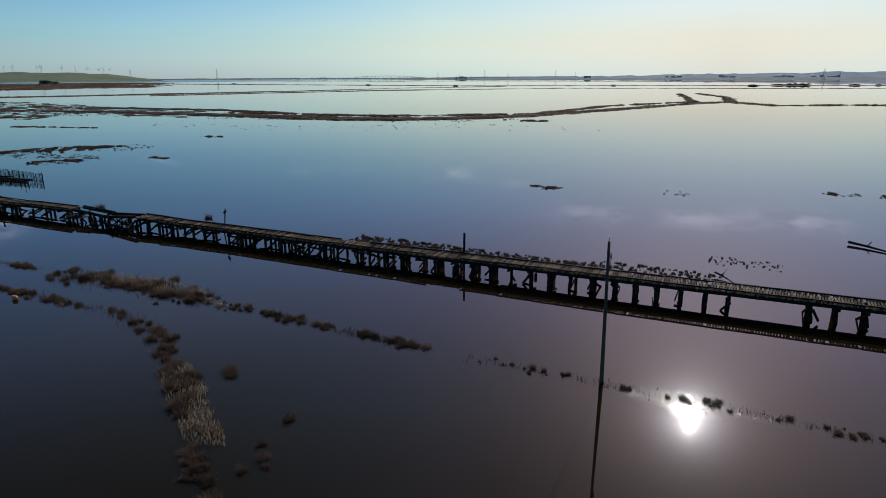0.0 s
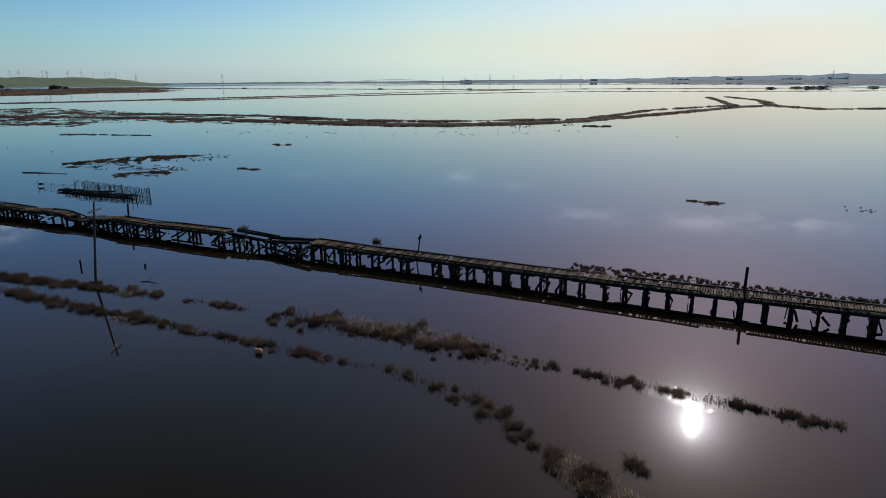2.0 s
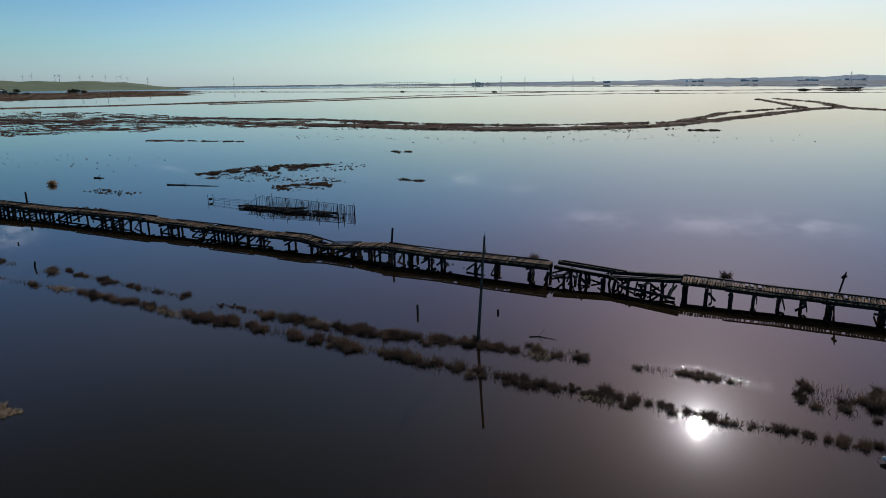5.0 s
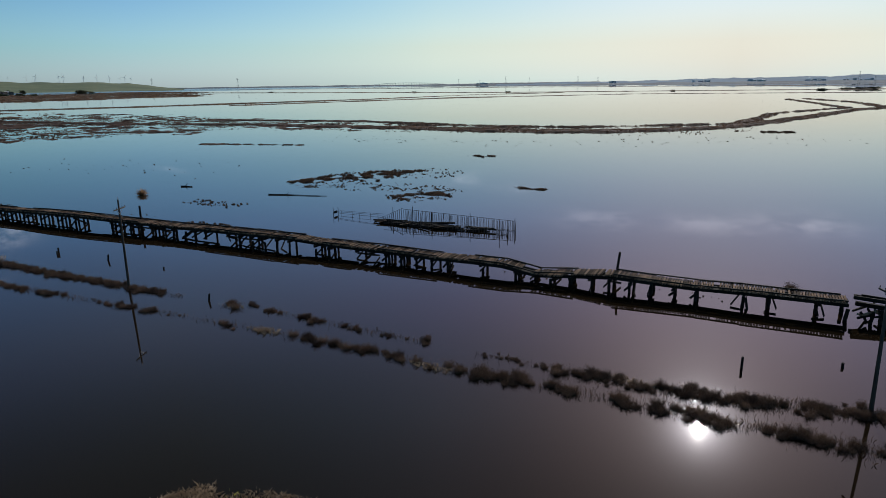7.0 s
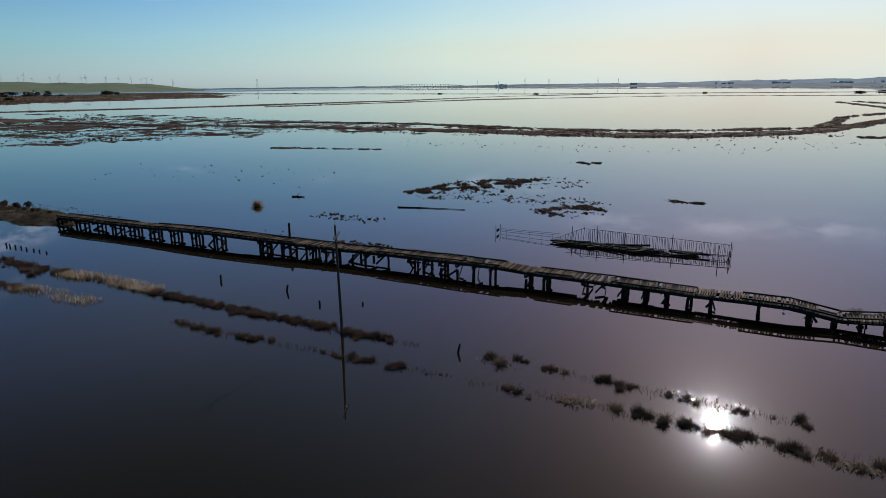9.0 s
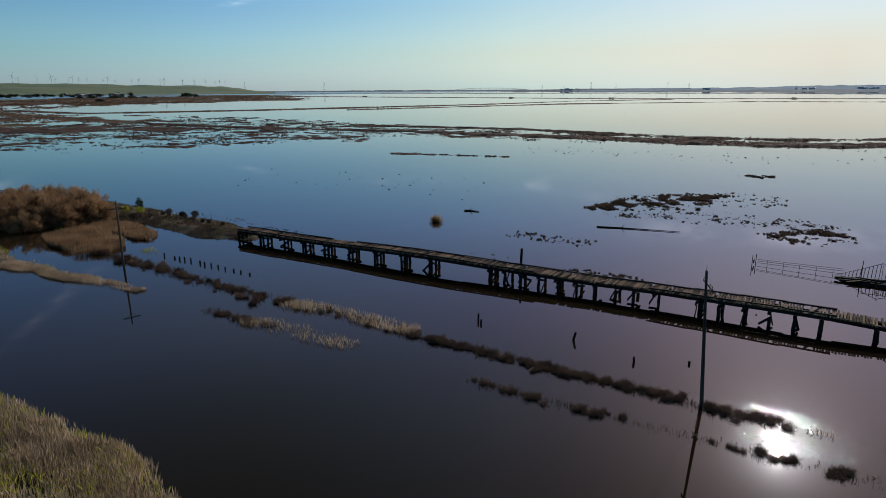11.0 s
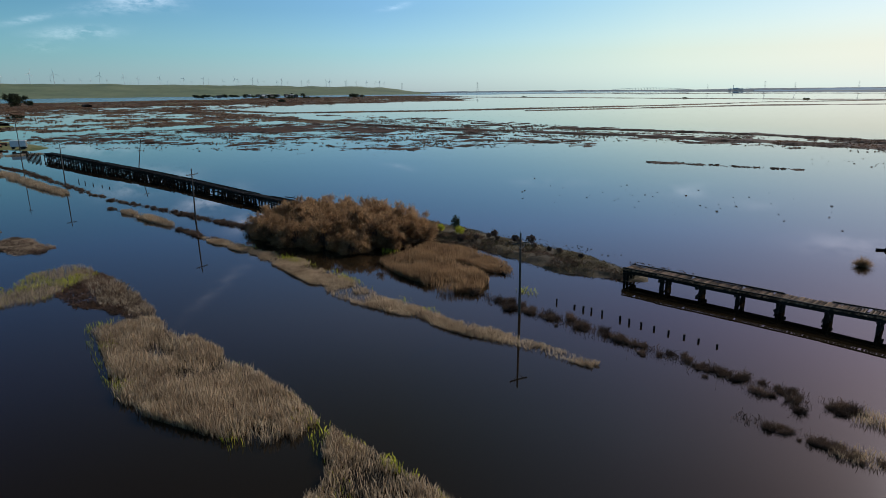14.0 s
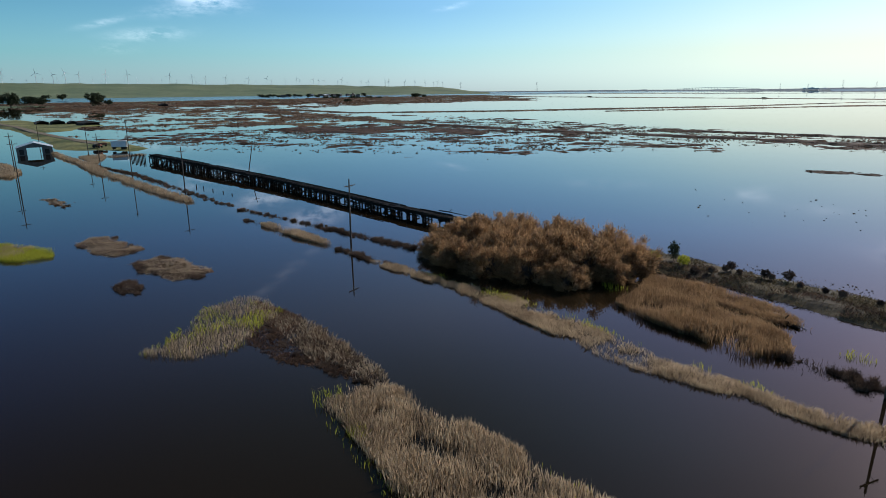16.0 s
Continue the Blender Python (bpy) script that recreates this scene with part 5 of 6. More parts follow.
# fresh green shoots at the margins
GREEN = [[(-300.6, 1.2), (-296.6, -0.0), (-288.8, -1.0), (-282.4, -1.9), (-277.9, -2.4), (-278.9, -0.3), (-286.9, 1.4), (-296.7, 2.7), (-299.7, 4.5)], [(-268.6, 6.6), (-262.6, 6.4), (-261.7, 8.7), (-267.6, 9.2)], [(-255.6, 1.8), (-250.6, -1.4), (-247.7, -1.5), (-248.7, 1.5), (-253.7, 4.5), (-260.7, 7.5), (-262.6, 6.6)],
         [(-323.0, 29.6), (-297.3, 31.0), (-287.5, 31.1), (-287.5, 32.2), (-300.3, 33.0), (-321.0, 31.3)], [(-303.5, 44.3), (-300.6, 43.3), (-299.6, 45.7), (-302.6, 46.7)], [(-275.1, 44.0), (-272.2, 43.5), (-271.7, 45.4), (-274.7, 45.9)], [(-280.8, 6.0), (-274.5, 7.1), (-268.6, 8.2), (-268.6, 9.2), (-280.8, 9.3)]]
for k, poly in enumerate(GREEN):
    reeds("green_shoots", poly, 12 if k != 6 else 4, 0.85, M_GREEN, "fresh yellow-green shoots at the reed margin", 60 + k, 0.2, 0.04, 1.0)
for k, (x, y, n) in enumerate(((-259.5, 8.3, 5), (-256.5, 8.7, 6), (-253.5, 8.9, 5), (-238.5, 9.2, 3), (-233.0, 9.4, 3), (-226.5, 9.8, 6), (-222.5, 9.6, 6), (-219.0, 8.0, 6), (-223.0, 7.5, 5), (-215.5, 6.5, 5), (-226.0, 7.0, 4), (-266.5, 2.2, 3), (-265.5, 7.6, 3), (-292.0, 1.0, 5), (-283.0, -1.0, 4), (-281.0, 0.0, 3), (-276.8, 31.4, 3), (-282.2, 31.6, 3), (-296.5, 32.2, 3))):
    reeds("green_shoots", [(x + 1.6 * math.cos(a) * (1 + 0.4 * math.sin(3 * a + k)), y + 0.8 * math.sin(a)) for a in np.arange(0, 6.2, 0.7)], 4.0 * n, 1.0, M_GREEN, "fresh yellow-green shoots at the reed margin", 160 + k, 0.2, 0.03, 0.4)
for k, (x, y) in enumerate(((-172.0, 40.3), (-163.0, 36.3), (-143.5, 36.2), (-128.0, 41.0), (-104.0, 42.6), (-97.5, 37.2), (-89.0, 38.0), (-70.5, 38.6), (-58.0, 45.6))):
    reeds("dry_grass", [(x + 2.2 * math.cos(a) * (1 + 0.4 * math.sin(2 * a + k)), y + 0.7 * math.sin(a)) for a in np.arange(0, 6.2, 0.7)], 26, 0.6, M_STRAW, "straw-coloured dead grass among the brush", 190 + k, 0.5, 0.025, 0.3)
MOUND = [(-318.1, -8.5), (-322.2, -3.1), (-327.2, 0.9), (-329.8, 5.7), (-326.4, 8.6), (-320.5, 8.0), (-316.4, 3.7), (-312.4, -1.2), (-314.3, -5.1)]
reeds("green_shoots", MOUND, 14, 0.8, M_GREEN, "yellow-green marsh grass on a flooded mound", 70, 0.3, 0.035, 1.3)
reeds("reed_bed", MOUND, 24, 0.8, M_REED, "dry grass on a flooded mound", 71)
reeds("reed_bed", [(-327.4, 7.2), (-318.5, 9.1), (-308.6, 8.5), (-300.7, 7.8), (-300.7, 5.1), (-308.5, 1.8), (-314.4, 1.2), (-320.4, 4.7)], 60, 0.4, M_SCRUB, "dark matted dead scrub on a flooded mound", 72, 0.7, 0.02)
reeds("reed_bed", [(-325, 7.6), (-314, 9.4), (-300, 8.6), (-296, 6.6), (-306, 4.4), (-318, 5.2)], 14, 0.8, M_STRAW, "thin grey dead reeds over dark scrub", 78, 0.3)
mound_rng = np.random.RandomState(79)
stand("low_brush", [placed(SHRUBS[mound_rng.randint(6)], x, y, mound_rng.uniform(0.5, 1.1), mound_rng.uniform(0.3, 0.7), mound_rng.rand() * 6.28) for x, y, _ in scatter([(-325, 7.6), (-314, 9.2), (-300, 8.4), (-298, 5.6), (-306, 3.4), (-316, 3.0)], 0.5, mound_rng)], M_BRUSH_ROW, "dark dead brush on a flooded mound", "brush")
reeds("reed_bed", [(-388, -19), (-380.1, -12.9), (-372.9, -8.2), (-366.9, -9.2), (-366.0, -14.0), (-370, -18), (-380, -22)], 40, 0.9, M_GREEN, "yellow-green reeds on a small islet", 73)
reeds("reed_bed", [(-388, -19), (-380.1, -12.9), (-374.9, -10.2), (-369.9, -14.2), (-372, -18), (-380, -22)], 30, 0.9, M_REED, "dry reeds on a small islet", 77)
reeds("reed_bed", [(-545, -12), (-529.1, -5.1), (-519.9, -2.4), (-498.2, -1.1), (-485.2, -4.5), (-486.6, -9), (-505, -15), (-530, -18)], 16, 1.5, M_REED, "pale dry reeds on a small islet", 74, width=0.07)


# heaps of dead straw that float as mats
def straw_mat(poly, n, label, seed, dark=0.3):
    r = np.random.RandomState(seed)
    top = lambda x, y: np.clip(-inside(x, y, poly) * 0.16, -0.1, 0.28) + 0.30 * fractal(x, y, 2.2, 4, seed) - 0.1
    feet = scatter(poly, n, r)
    feet[:, 2] = top(feet[:, 0], feet[:, 1])
    feet = feet[feet[:, 2] > 0.0]
    a = r.rand(len(feet)) * math.tau
    d = np.stack([np.cos(a), np.sin(a), r.randn(len(a)) * 0.25], 1) * (0.25 + 0.3 * r.rand(len(a)))[:, None]
    s = np.stack([-np.sin(a), np.cos(a), 0 * a], 1) * 0.04
    v = np.stack([feet - d - s, feet - d + s, feet + d], 1).reshape(-1, 3)
    stand("straw_mat", [(v, np.arange(len(v)).reshape(-1, 3))], M_STRAW, label, "straw mat")
    p = np.array(poly)
    patch("mud_bank", p[:, 0].min() - 1, p[:, 0].max() + 1, p[:, 1].min() - 1, p[:, 1].max() + 1, 0.5, lambda x, y: top(x, y) - 0.05, M_MARSH, "low dark mud bank under dead straw", "mud bank")
    extra = [placed(SHRUBS[r.randint(6)], x, y, 0.9, 0.5, r.rand() * 6) for x, y, _ in scatter(poly, dark, r)]
    if extra:
        stand("low_brush", extra, M_BRUSH_ROW, "low dark brush on a straw mat", "brush")


straw_mat([(-377.9, -4.6), (-379.0, 0.3), (-374.0, 2.8), (-364.1, 3.3), (-360.0, 1.1), (-361.9, -2.8), (-370.9, -5.1)], 45, "floating mat of pale dead straw", 81, 0.1)
straw_mat([(-356.0, -0.8), (-357.1, 4.0), (-353.2, 6.6), (-344.3, 7.8), (-340.2, 5.4), (-342.1, 1.6), (-349.0, -0.9)], 40, "floating mat of pale dead straw with dark weed", 82, 0.35)
straw_mat([(-345.0, -4.8), (-346.0, -2.5), (-342.1, -1.9), (-339.0, -3.5), (-341.0, -5.3)], 12, "small dark mat of dead weed", 83, 1.6)
straw_mat([(-433.2, -4.1), (-432.2, -0.2), (-420.2, 1.1), (-415.1, 0.0), (-420.1, -2.9)], 30, "floating mat of pale dead straw", 84, 0.05)
straw_mat([(-320.2, -13.6), (-320.0, -12.5), (-318.6, -12.4), (-318.4, -13.5)], 60, "little heap of pale dead straw adrift", 86, 0)
straw_mat([(-302.1, 1.6), (-301.6, 2.8), (-300.2, 2.7), (-300.2, 1.6)], 60, "little heap of pale dead straw", 85, 0)

# grassy bank that carries the track between the trestle lengths
BANK = [(-342.3, 53.6), (-335.2, 43.8), (-319.3, 41.6), (-305.6, 47.2), (-301.8, 55.4), (-292.0, 56.1), (-282.7, 55.3), (-275.3, 54.7), (-267.5, 56.9), (-265.2, 59.4), (-266.7, 62.3), (-278.3, 64.8), (-288.3, 65.7), (-303.0, 65.6), (-327.7, 65.1), (-342.4, 59.5)]


def bank_height(x, y):
    d = -inside(x, y, BANK)
    return np.clip(d * 0.25, -0.3, 0.55) + 0.22 * fractal(x, y, 4, 4, 9) + 0.1 * fractal(x, y, 1.3, 3, 10) - 0.05


patch("grassy_bank", -348, -263, 40, 70, 0.7, bank_height, M_BANK, "low grassy earth bank between the trestle lengths", "bank")
r_ = np.random.RandomState(90)
feet = scatter(BANK, 60, r_, lambda x, y: np.clip(0.45 + 1.2 * fractal(x, y, 3, 3, 11), 0, 1))
feet[:, 2] = bank_height(feet[:, 0], feet[:, 1]) - 0.05
feet = feet[feet[:, 2] > -0.1]
stand("bank_grass", [blades(feet, 0.15 + 0.4 * r_.rand(len(feet)) ** 2, 0.5, 0.03, r_)], M_GRASS, "rough olive grass on the bank", "grass")
feet = scatter([(-302.8, 54.5), (-267.5, 55.6), (-267.6, 59.9), (-283.7, 60.5), (-303.0, 62.7)], 60, r_, lambda x, y: np.clip(0.3 + 1.4 * fractal(x, y, 2.5, 3, 12), 0, 1))
feet[:, 2] = bank_height(feet[:, 0], feet[:, 1]) - 0.05
stand("bank_scrub", [blades(feet, 0.15 + 0.4 * r_.rand(len(feet)), 0.6, 0.03, r_)], M_BRUSH_ROW, "dark dead scrub on the side of the bank", "scrub")


# ------------------------------------------------------------------ willows
def willow_meshes(seed):
    r = np.random.RandomState(seed)
    R, Hh = 4.0, 4.8
    hubs = r.randn(120, 3)
    hubs[:, 2] = np.abs(hubs[:, 2]) * 0.8
    hubs /= np.linalg.norm(hubs, axis=1)[:, None]
    hubs *= ((0.62 + 0.38 * r.rand(120)) * (1 + 0.13 * r.randn(120)))[:, None] * [R, R, Hh]
    hubs[:, 2] = np.maximum(hubs[:, 2], 0.4)
    bm = bmesh.new()
    for k in range(9):
        a = k * math.tau / 9 + r.rand()
        knee = Vector((math.cos(a) * 0.9, math.sin(a) * 0.9, 1.7 + r.rand()))
        rod(bm, (0.2 * math.cos(a), 0.2 * math.sin(a), -0.5), knee, 0.13, 0.08, 5)
        near = sorted(hubs.tolist(), key=lambda h: abs(math.atan2(h[1], h[0]) - math.atan2(math.sin(a), math.cos(a))) + r.rand() * 0.4)[:7]
        for h in near:
            rod(bm, knee, Vector(h) * 0.9, 0.05, 0.015, 4)
    limbs = mesh_of("limb_frame", bm, M_BARK)
    out = []
    for h in hubs:
        n = 150
        d = r.randn(n, 3) * [0.36, 0.36, 0.32]
        c = h + d
        up = h / np.linalg.norm(h) * 0.3 + r.randn(n, 3) * 0.17 + [0, 0, 0.08]
        s = r.randn(n, 3) * 0.034
        out.append((np.stack([c - s, c + s, c + up], 1).reshape(-1, 3), np.arange(3 * n).reshape(-1, 3)))
    v, f = join(out)
    v[:, 2] = np.maximum(v[:, 2], 0.05)
    return limbs, cloud_mesh("crown", v, f, M_WILLOW)


WILLOWS = [willow_meshes(200 + k) for k in range(4)]
r_ = random.Random(17)
for x, y, s, h in ((-333.2, 43.7, 0.9, 0.85), (-329.1, 38.3, 0.85, 0.8), (-323.1, 36.8, 0.9, 0.85), (-317.2, 37.7, 1.0, 0.95), (-312.3, 40.1, 1.0, 1.0), (-306.4, 41.4, 0.75, 0.7), (-327.2, 44.6, 1.05, 1.05), (-320.3, 44.1, 1.1, 1.15), (-313.5, 46.4, 1.1, 1.25),
                   (-307.6, 47.7, 1.05, 1.15), (-331.3, 50.5, 1.0, 0.95), (-324.4, 51.4, 1.1, 1.1), (-316.6, 53.2, 1.15, 1.2), (-309.7, 53.6, 1.1, 1.15), (-304.7, 53.0, 0.9, 1.0), (-337.3, 51.6, 0.7, 0.7), (-303.6, 47.7, 0.7, 0.75), (-321.6, 57.7, 0.9, 0.9), (-330.5, 57.3, 0.8, 0.8)):
    limbs, crown = WILLOWS[r_.randrange(4)]
    th = thing("willow", Matrix.Translation((x, y, 0.0)) @ Matrix.Rotation(r_.uniform(0, 6), 4, "Z") @ Matrix.Diagonal((s, s, h * 0.93, 1)), "bushy orange-brown leafless willow in a flooded thicket", "willow", "willow thicket")
    part("limb_frame", limbs, M_BARK, th)
    part("crown", crown, M_WILLOW, th)
M_CONIFER = material("dark_evergreen", (0.02, 0.03, 0.012), (0.07, 0.085, 0.03), 0.8, 0.9, 6.0, 0.0, (0.35, 0.65), through=0.15)
for x, y, s, green in ((-303.1, 61.3, 2.9, 0), (-300.6, 59.8, 1.5, 1), (-295.1, 62.6, 1.2, 2), (-287.8, 63.4, 1.3, 2), (-296.9, 56.3, 1.1, 2), (-304.9, 59.3, 1.3, 1),
                       (-298.1, 58.4, 0.7, 2), (-296.2, 59.4, 0.8, 2), (-295.3, 61.4, 0.8, 2), (-290.4, 62.4, 1.1, 2), (-289.5, 62.4, 0.6, 2), (-285.6, 61.4, 0.7, 2), (-282.7, 61.4, 0.6, 2), (-280.8, 61.4, 0.8, 2), (-276.9, 61.4, 0.6, 2), (-293.3, 61.4, 0.6, 2)):
    th = thing("small_tree" if green == 0 else "bank_bush", (x, y, 0.6), ("ragged dark evergreen sapling", "leafy green bush", "bare brown bush")[green] + " on the grassy bank", "tree" if green == 0 else "bush")
    r = np.random.RandomState(int(-x))
    n = 700 if green == 0 else 420
    d = r.randn(n, 3)
    d /= np.linalg.norm(d, axis=1)[:, None]
    d *= (0.4 + 0.6 * r.rand(n))[:, None] * [s * (0.28 if green == 0 else 0.6), s * (0.28 if green == 0 else 0.6), s * 0.5]
    c = d + [0, 0, s * 0.5]
    e, q = r.randn(n, 3) * 0.09, r.randn(n, 3) * 0.09 + [0, 0, 0.08]
    part("crown", cloud_mesh("crown", np.stack([c - e, c + e, c + q], 1).reshape(-1, 3), np.arange(3 * n).reshape(-1, 3), (M_CONIFER, M_GREEN, M_BRUSH)[green]), M_BRUSH, th)
    bm = bmesh.new()
    rod(bm, (0, 0, -0.4), (0, 0, s * 0.8), 0.05, 0.02, 5)
    part("trunk", bm, M_BARK, th)

# ------------------------------------------------------------------ the flooded farm at the end of the line
M_FARM = material("farm_grass", (0.085, 0.1, 0.03), (0.25, 0.23, 0.085), 0.05, 0.95, 0.5, 0.6, (0.42, 0.58))
M_ROAD = material("dirt_track", (0.16, 0.12, 0.075), (0.27, 0.21, 0.14), 0.1, 0.95, 2.0, 0.4)
M_ROOF = material("metal_roofing", (0.6, 0.61, 0.61), (0.78, 0.78, 0.77), 0.3, 0.4, 4.0, 0.1, metal=0.3)
M_SHED = material("grey_shed_boards", (0.10, 0.095, 0.09), (0.22, 0.21, 0.19), 0.6, 0.85, 6.0, 0.3, stretch=(1, 1, 0.2))
M_DARK = material("dark_barn_boards", (0.018, 0.016, 0.015), (0.05, 0.045, 0.04), 0.4, 0.9, 4.0, 0.3)
M_VAN = material("white_trailer_paint", (0.7, 0.71, 0.72), (0.84, 0.85, 0.86), 0.8, 0.45, 5.0, 0.1)
M_RUBBER = material("black_rubber", (0.012, 0.012, 0.012), (0.03, 0.03, 0.03), 3.0, 0.9, 20.0, 0.1)
M_RED = material("faded_red_paint", (0.16, 0.05, 0.03), (0.28, 0.11, 0.07), 1.0, 0.7, 6.0, 0.2)
M_LEAF = material("dark_foliage", (0.018, 0.026, 0.012), (0.06, 0.07, 0.03), 0.2, 0.9, 1.5, 0.0, (0.35, 0.65), through=0.15)
PAD = [(-960, 12), (-960, 42), (-900, 48), (-860, 62), (-806, 84), (-790, 66), (-746.2, 50.2), (-739.2, 32.6), (-680.1, 36.1), (-640.3, 42), (-616.0, 50.2), (-591.2, 52), (-563.6, 53.6), (-549.6, 44.4), (-569.4, 34.8), (-577.2, 23.2), (-588, 20.0), (-624.0, 22), (-671.0, 20.2), (-767.1, 19.6), (-827.9, 13.3)]


def pad_height(x, y):
    return np.clip(-inside(x, y, PAD) * 0.12, -0.3, 0.75) + 0.14 * fractal(x, y, 14, 4, 21) - 0.04


patch("farm_land", -965, -535, -14, 80, 2.0, pad_height, M_FARM, "green and brown farm land just above the flood", "land")
road_line = [(-960, 16), (-871.8, 18.4), (-810.9, 24.5), (-737.7, 27.0), (-677.5, 31.0), (-640.1, 34.4), (-613.0, 37.0), (-588, 40.5)]
bm = bmesh.new()
pts = []
for (x0, y0), (x1, y1) in zip(road_line, road_line[1:]):
    for k in range(12):
        pts.append((x0 + (x1 - x0) * k / 12, y0 + (y1 - y0) * k / 12))
sides = []
for x, y in pts:
    za = float(pad_height(np.array([x]), np.array([y]))[0]) + 0.28
    sides.append([bm.verts.new((x, y - 2.8, za - 0.35)), bm.verts.new((x, y - 2.2, za)), bm.verts.new((x, y + 2.2, za)), bm.verts.new((x, y + 2.8, za - 0.35))])
for a, b in zip(sides, sides[1:]):
    for k in range(3):
        bm.faces.new((a[k], b[k], b[k + 1], a[k + 1]))
tagged(new("dirt_road", mesh_of("dirt_road", bm, M_ROAD)), "pale dirt track across the farm land", "road", kind="structure")


def shed(x, y, w, d, eave, ridge, label, roof_mat, wall_mat, turn=0.0, bays=(), name="shed"):
    """A gabled shed: ridge along its local x, gable wall towards +x with open bays."""
    th = thing(name, Matrix.Translation((x, y, 0)) @ Matrix.Rotation(radians(turn), 4, "Z"), label, "shed")
    bm = bmesh.new()
    for s in (-1, 1):
        lo, hi = Vector((0, s * (w / 2 + 0.4), eave - 0.15)), Vector((0, 0, ridge))
        n = (hi - lo)
        q = Matrix.Rotation(math.atan2(n.z, n.y), 4, "X")
        box(bm, (lo + hi) / 2, (d + 0.8, n.length, 0.1), q)
    part("roof", bm, roof_mat, th, "pale metal sheet roof" if roof_mat is M_ROOF else "")
    for name_, c, size in (("side_wall", (0, -w / 2, eave / 2 - 0.4), (d, 0.15, eave + 0.8)), ("side_wall", (0, w / 2, eave / 2 - 0.4), (d, 0.15, eave + 0.8)), ("back_wall", (-d / 2, 0, eave / 2 - 0.4), (0.15, w - 0.2, eave + 0.8))):
        if bays and name_ == "back_wall":
            continue
        bm = bmesh.new()
        box(bm, c, size)
        part(name_, bm, wall_mat, th)
    for s in (-1, 1):
        bm = bmesh.new()
        v = [bm.verts.new((s * d / 2 + o, yy, zz)) for o in (-0.07, 0.07) for yy, zz in ((-w / 2 + 0.1, eave - 0.1), (w / 2 - 0.1, eave - 0.1), (0, ridge - 0.15))]
        bm.faces.new(v[:3])
        bm.faces.new(v[3:])
        for k in range(3):
            bm.faces.new((v[k], v[(k + 1) % 3], v[3 + (k + 1) % 3], v[3 + k]))
        part("gable", bm, wall_mat, th)
    for y0, y1 in bays:
        bm = bmesh.new()
        box(bm, (d / 2, (y0 + y1) / 2, eave / 2 - 0.45), (0.16, y1 - y0, eave + 0.7))
        part("front_panel", bm, wall_mat, th)
        # solid dark slab on the panel imitates the shade of an opening
        bm = bmesh.new()
        box(bm, (d / 2 + 0.06, (y0 + y1) / 2, 1.3), (0.12, min(1.6, (y1 - y0) * 0.6), 2.0))
        part("door", bm, M_DARK, th, "dark slab standing in for the shade inside a doorway")
        bm = bmesh.new()
        box(bm, (-d / 2, (y0 + y1) / 2, eave / 2 - 0.45), (0.16, y1 - y0, eave + 0.7))
        part("back_panel", bm, wall_mat, th)
    return th


shed(-570.0, 10.2, 12.6, 10.0, 3.1, 5.0, "flooded grey shed with open bays and a metal roof", M_ROOF, M_SHED, -6, ((-6.2, -3.0), (2.6, 6.2)))
shed(-846, 44, 8, 8, 2.4, 3.6, "low dark barn by the track", M_DARK, M_DARK, 8, name="barn")
shed(-838, 54, 9, 8, 2.6, 4.2, "dark barn with a sagging roof by the track", M_DARK, M_DARK, 2, name="barn")
shed(-836, 64, 6, 7, 2.0, 3.0, "small dark lean-to by the track", M_DARK, M_DARK, 8, name="barn")
shed(-806, 70, 13, 9, 2.4, 3.8, "long dark barn beside the flooded field", M_DARK, M_DARK, 24, name="barn")
shed(-1423, 290, 13, 9, 3.4, 5.2, "small dark barn far out on the marsh", M_DARK, M_DARK, 14, name="barn")

van = thing("box_trailer", Matrix.Translation((-561.9, 41.2, 0.5)) @ Matrix.Rotation(radians(66), 4, "Z"), "white box trailer parked on the grass by the water", "trailer")
bm = bmesh.new()
vs = box(bm, (0, 0, 2.4), (6.2, 2.4, 2.6))
bmesh.ops.bevel(bm, geom=bm.edges[:], offset=0.06, segments=2, affect="EDGES")
part("body", bm, M_VAN, van)
# grey boards colour on this end puts the shade into the paint
bm = bmesh.new()
box(bm, (3.12, 0, 2.38), (0.06, 2.1, 2.3))
part("rear_door", bm, M_SHED, van, "rear doors with their shade painted in as grey")
bm = bmesh.new()
box(bm, (0, 0, 0.95), (5.9, 1.2, 0.22))
part("chassis", bm, M_DARK, van)
for x in (-2.2, 1.2, 2.3):
    for y in (-1.0, 1.0):
        bm = bmesh.new()
        rod(bm, (x, y - 0.14, 0.5), (x, y + 0.14, 0.5), 0.5, 0.5, 14)
        part("wheel", bm, M_RUBBER, van)


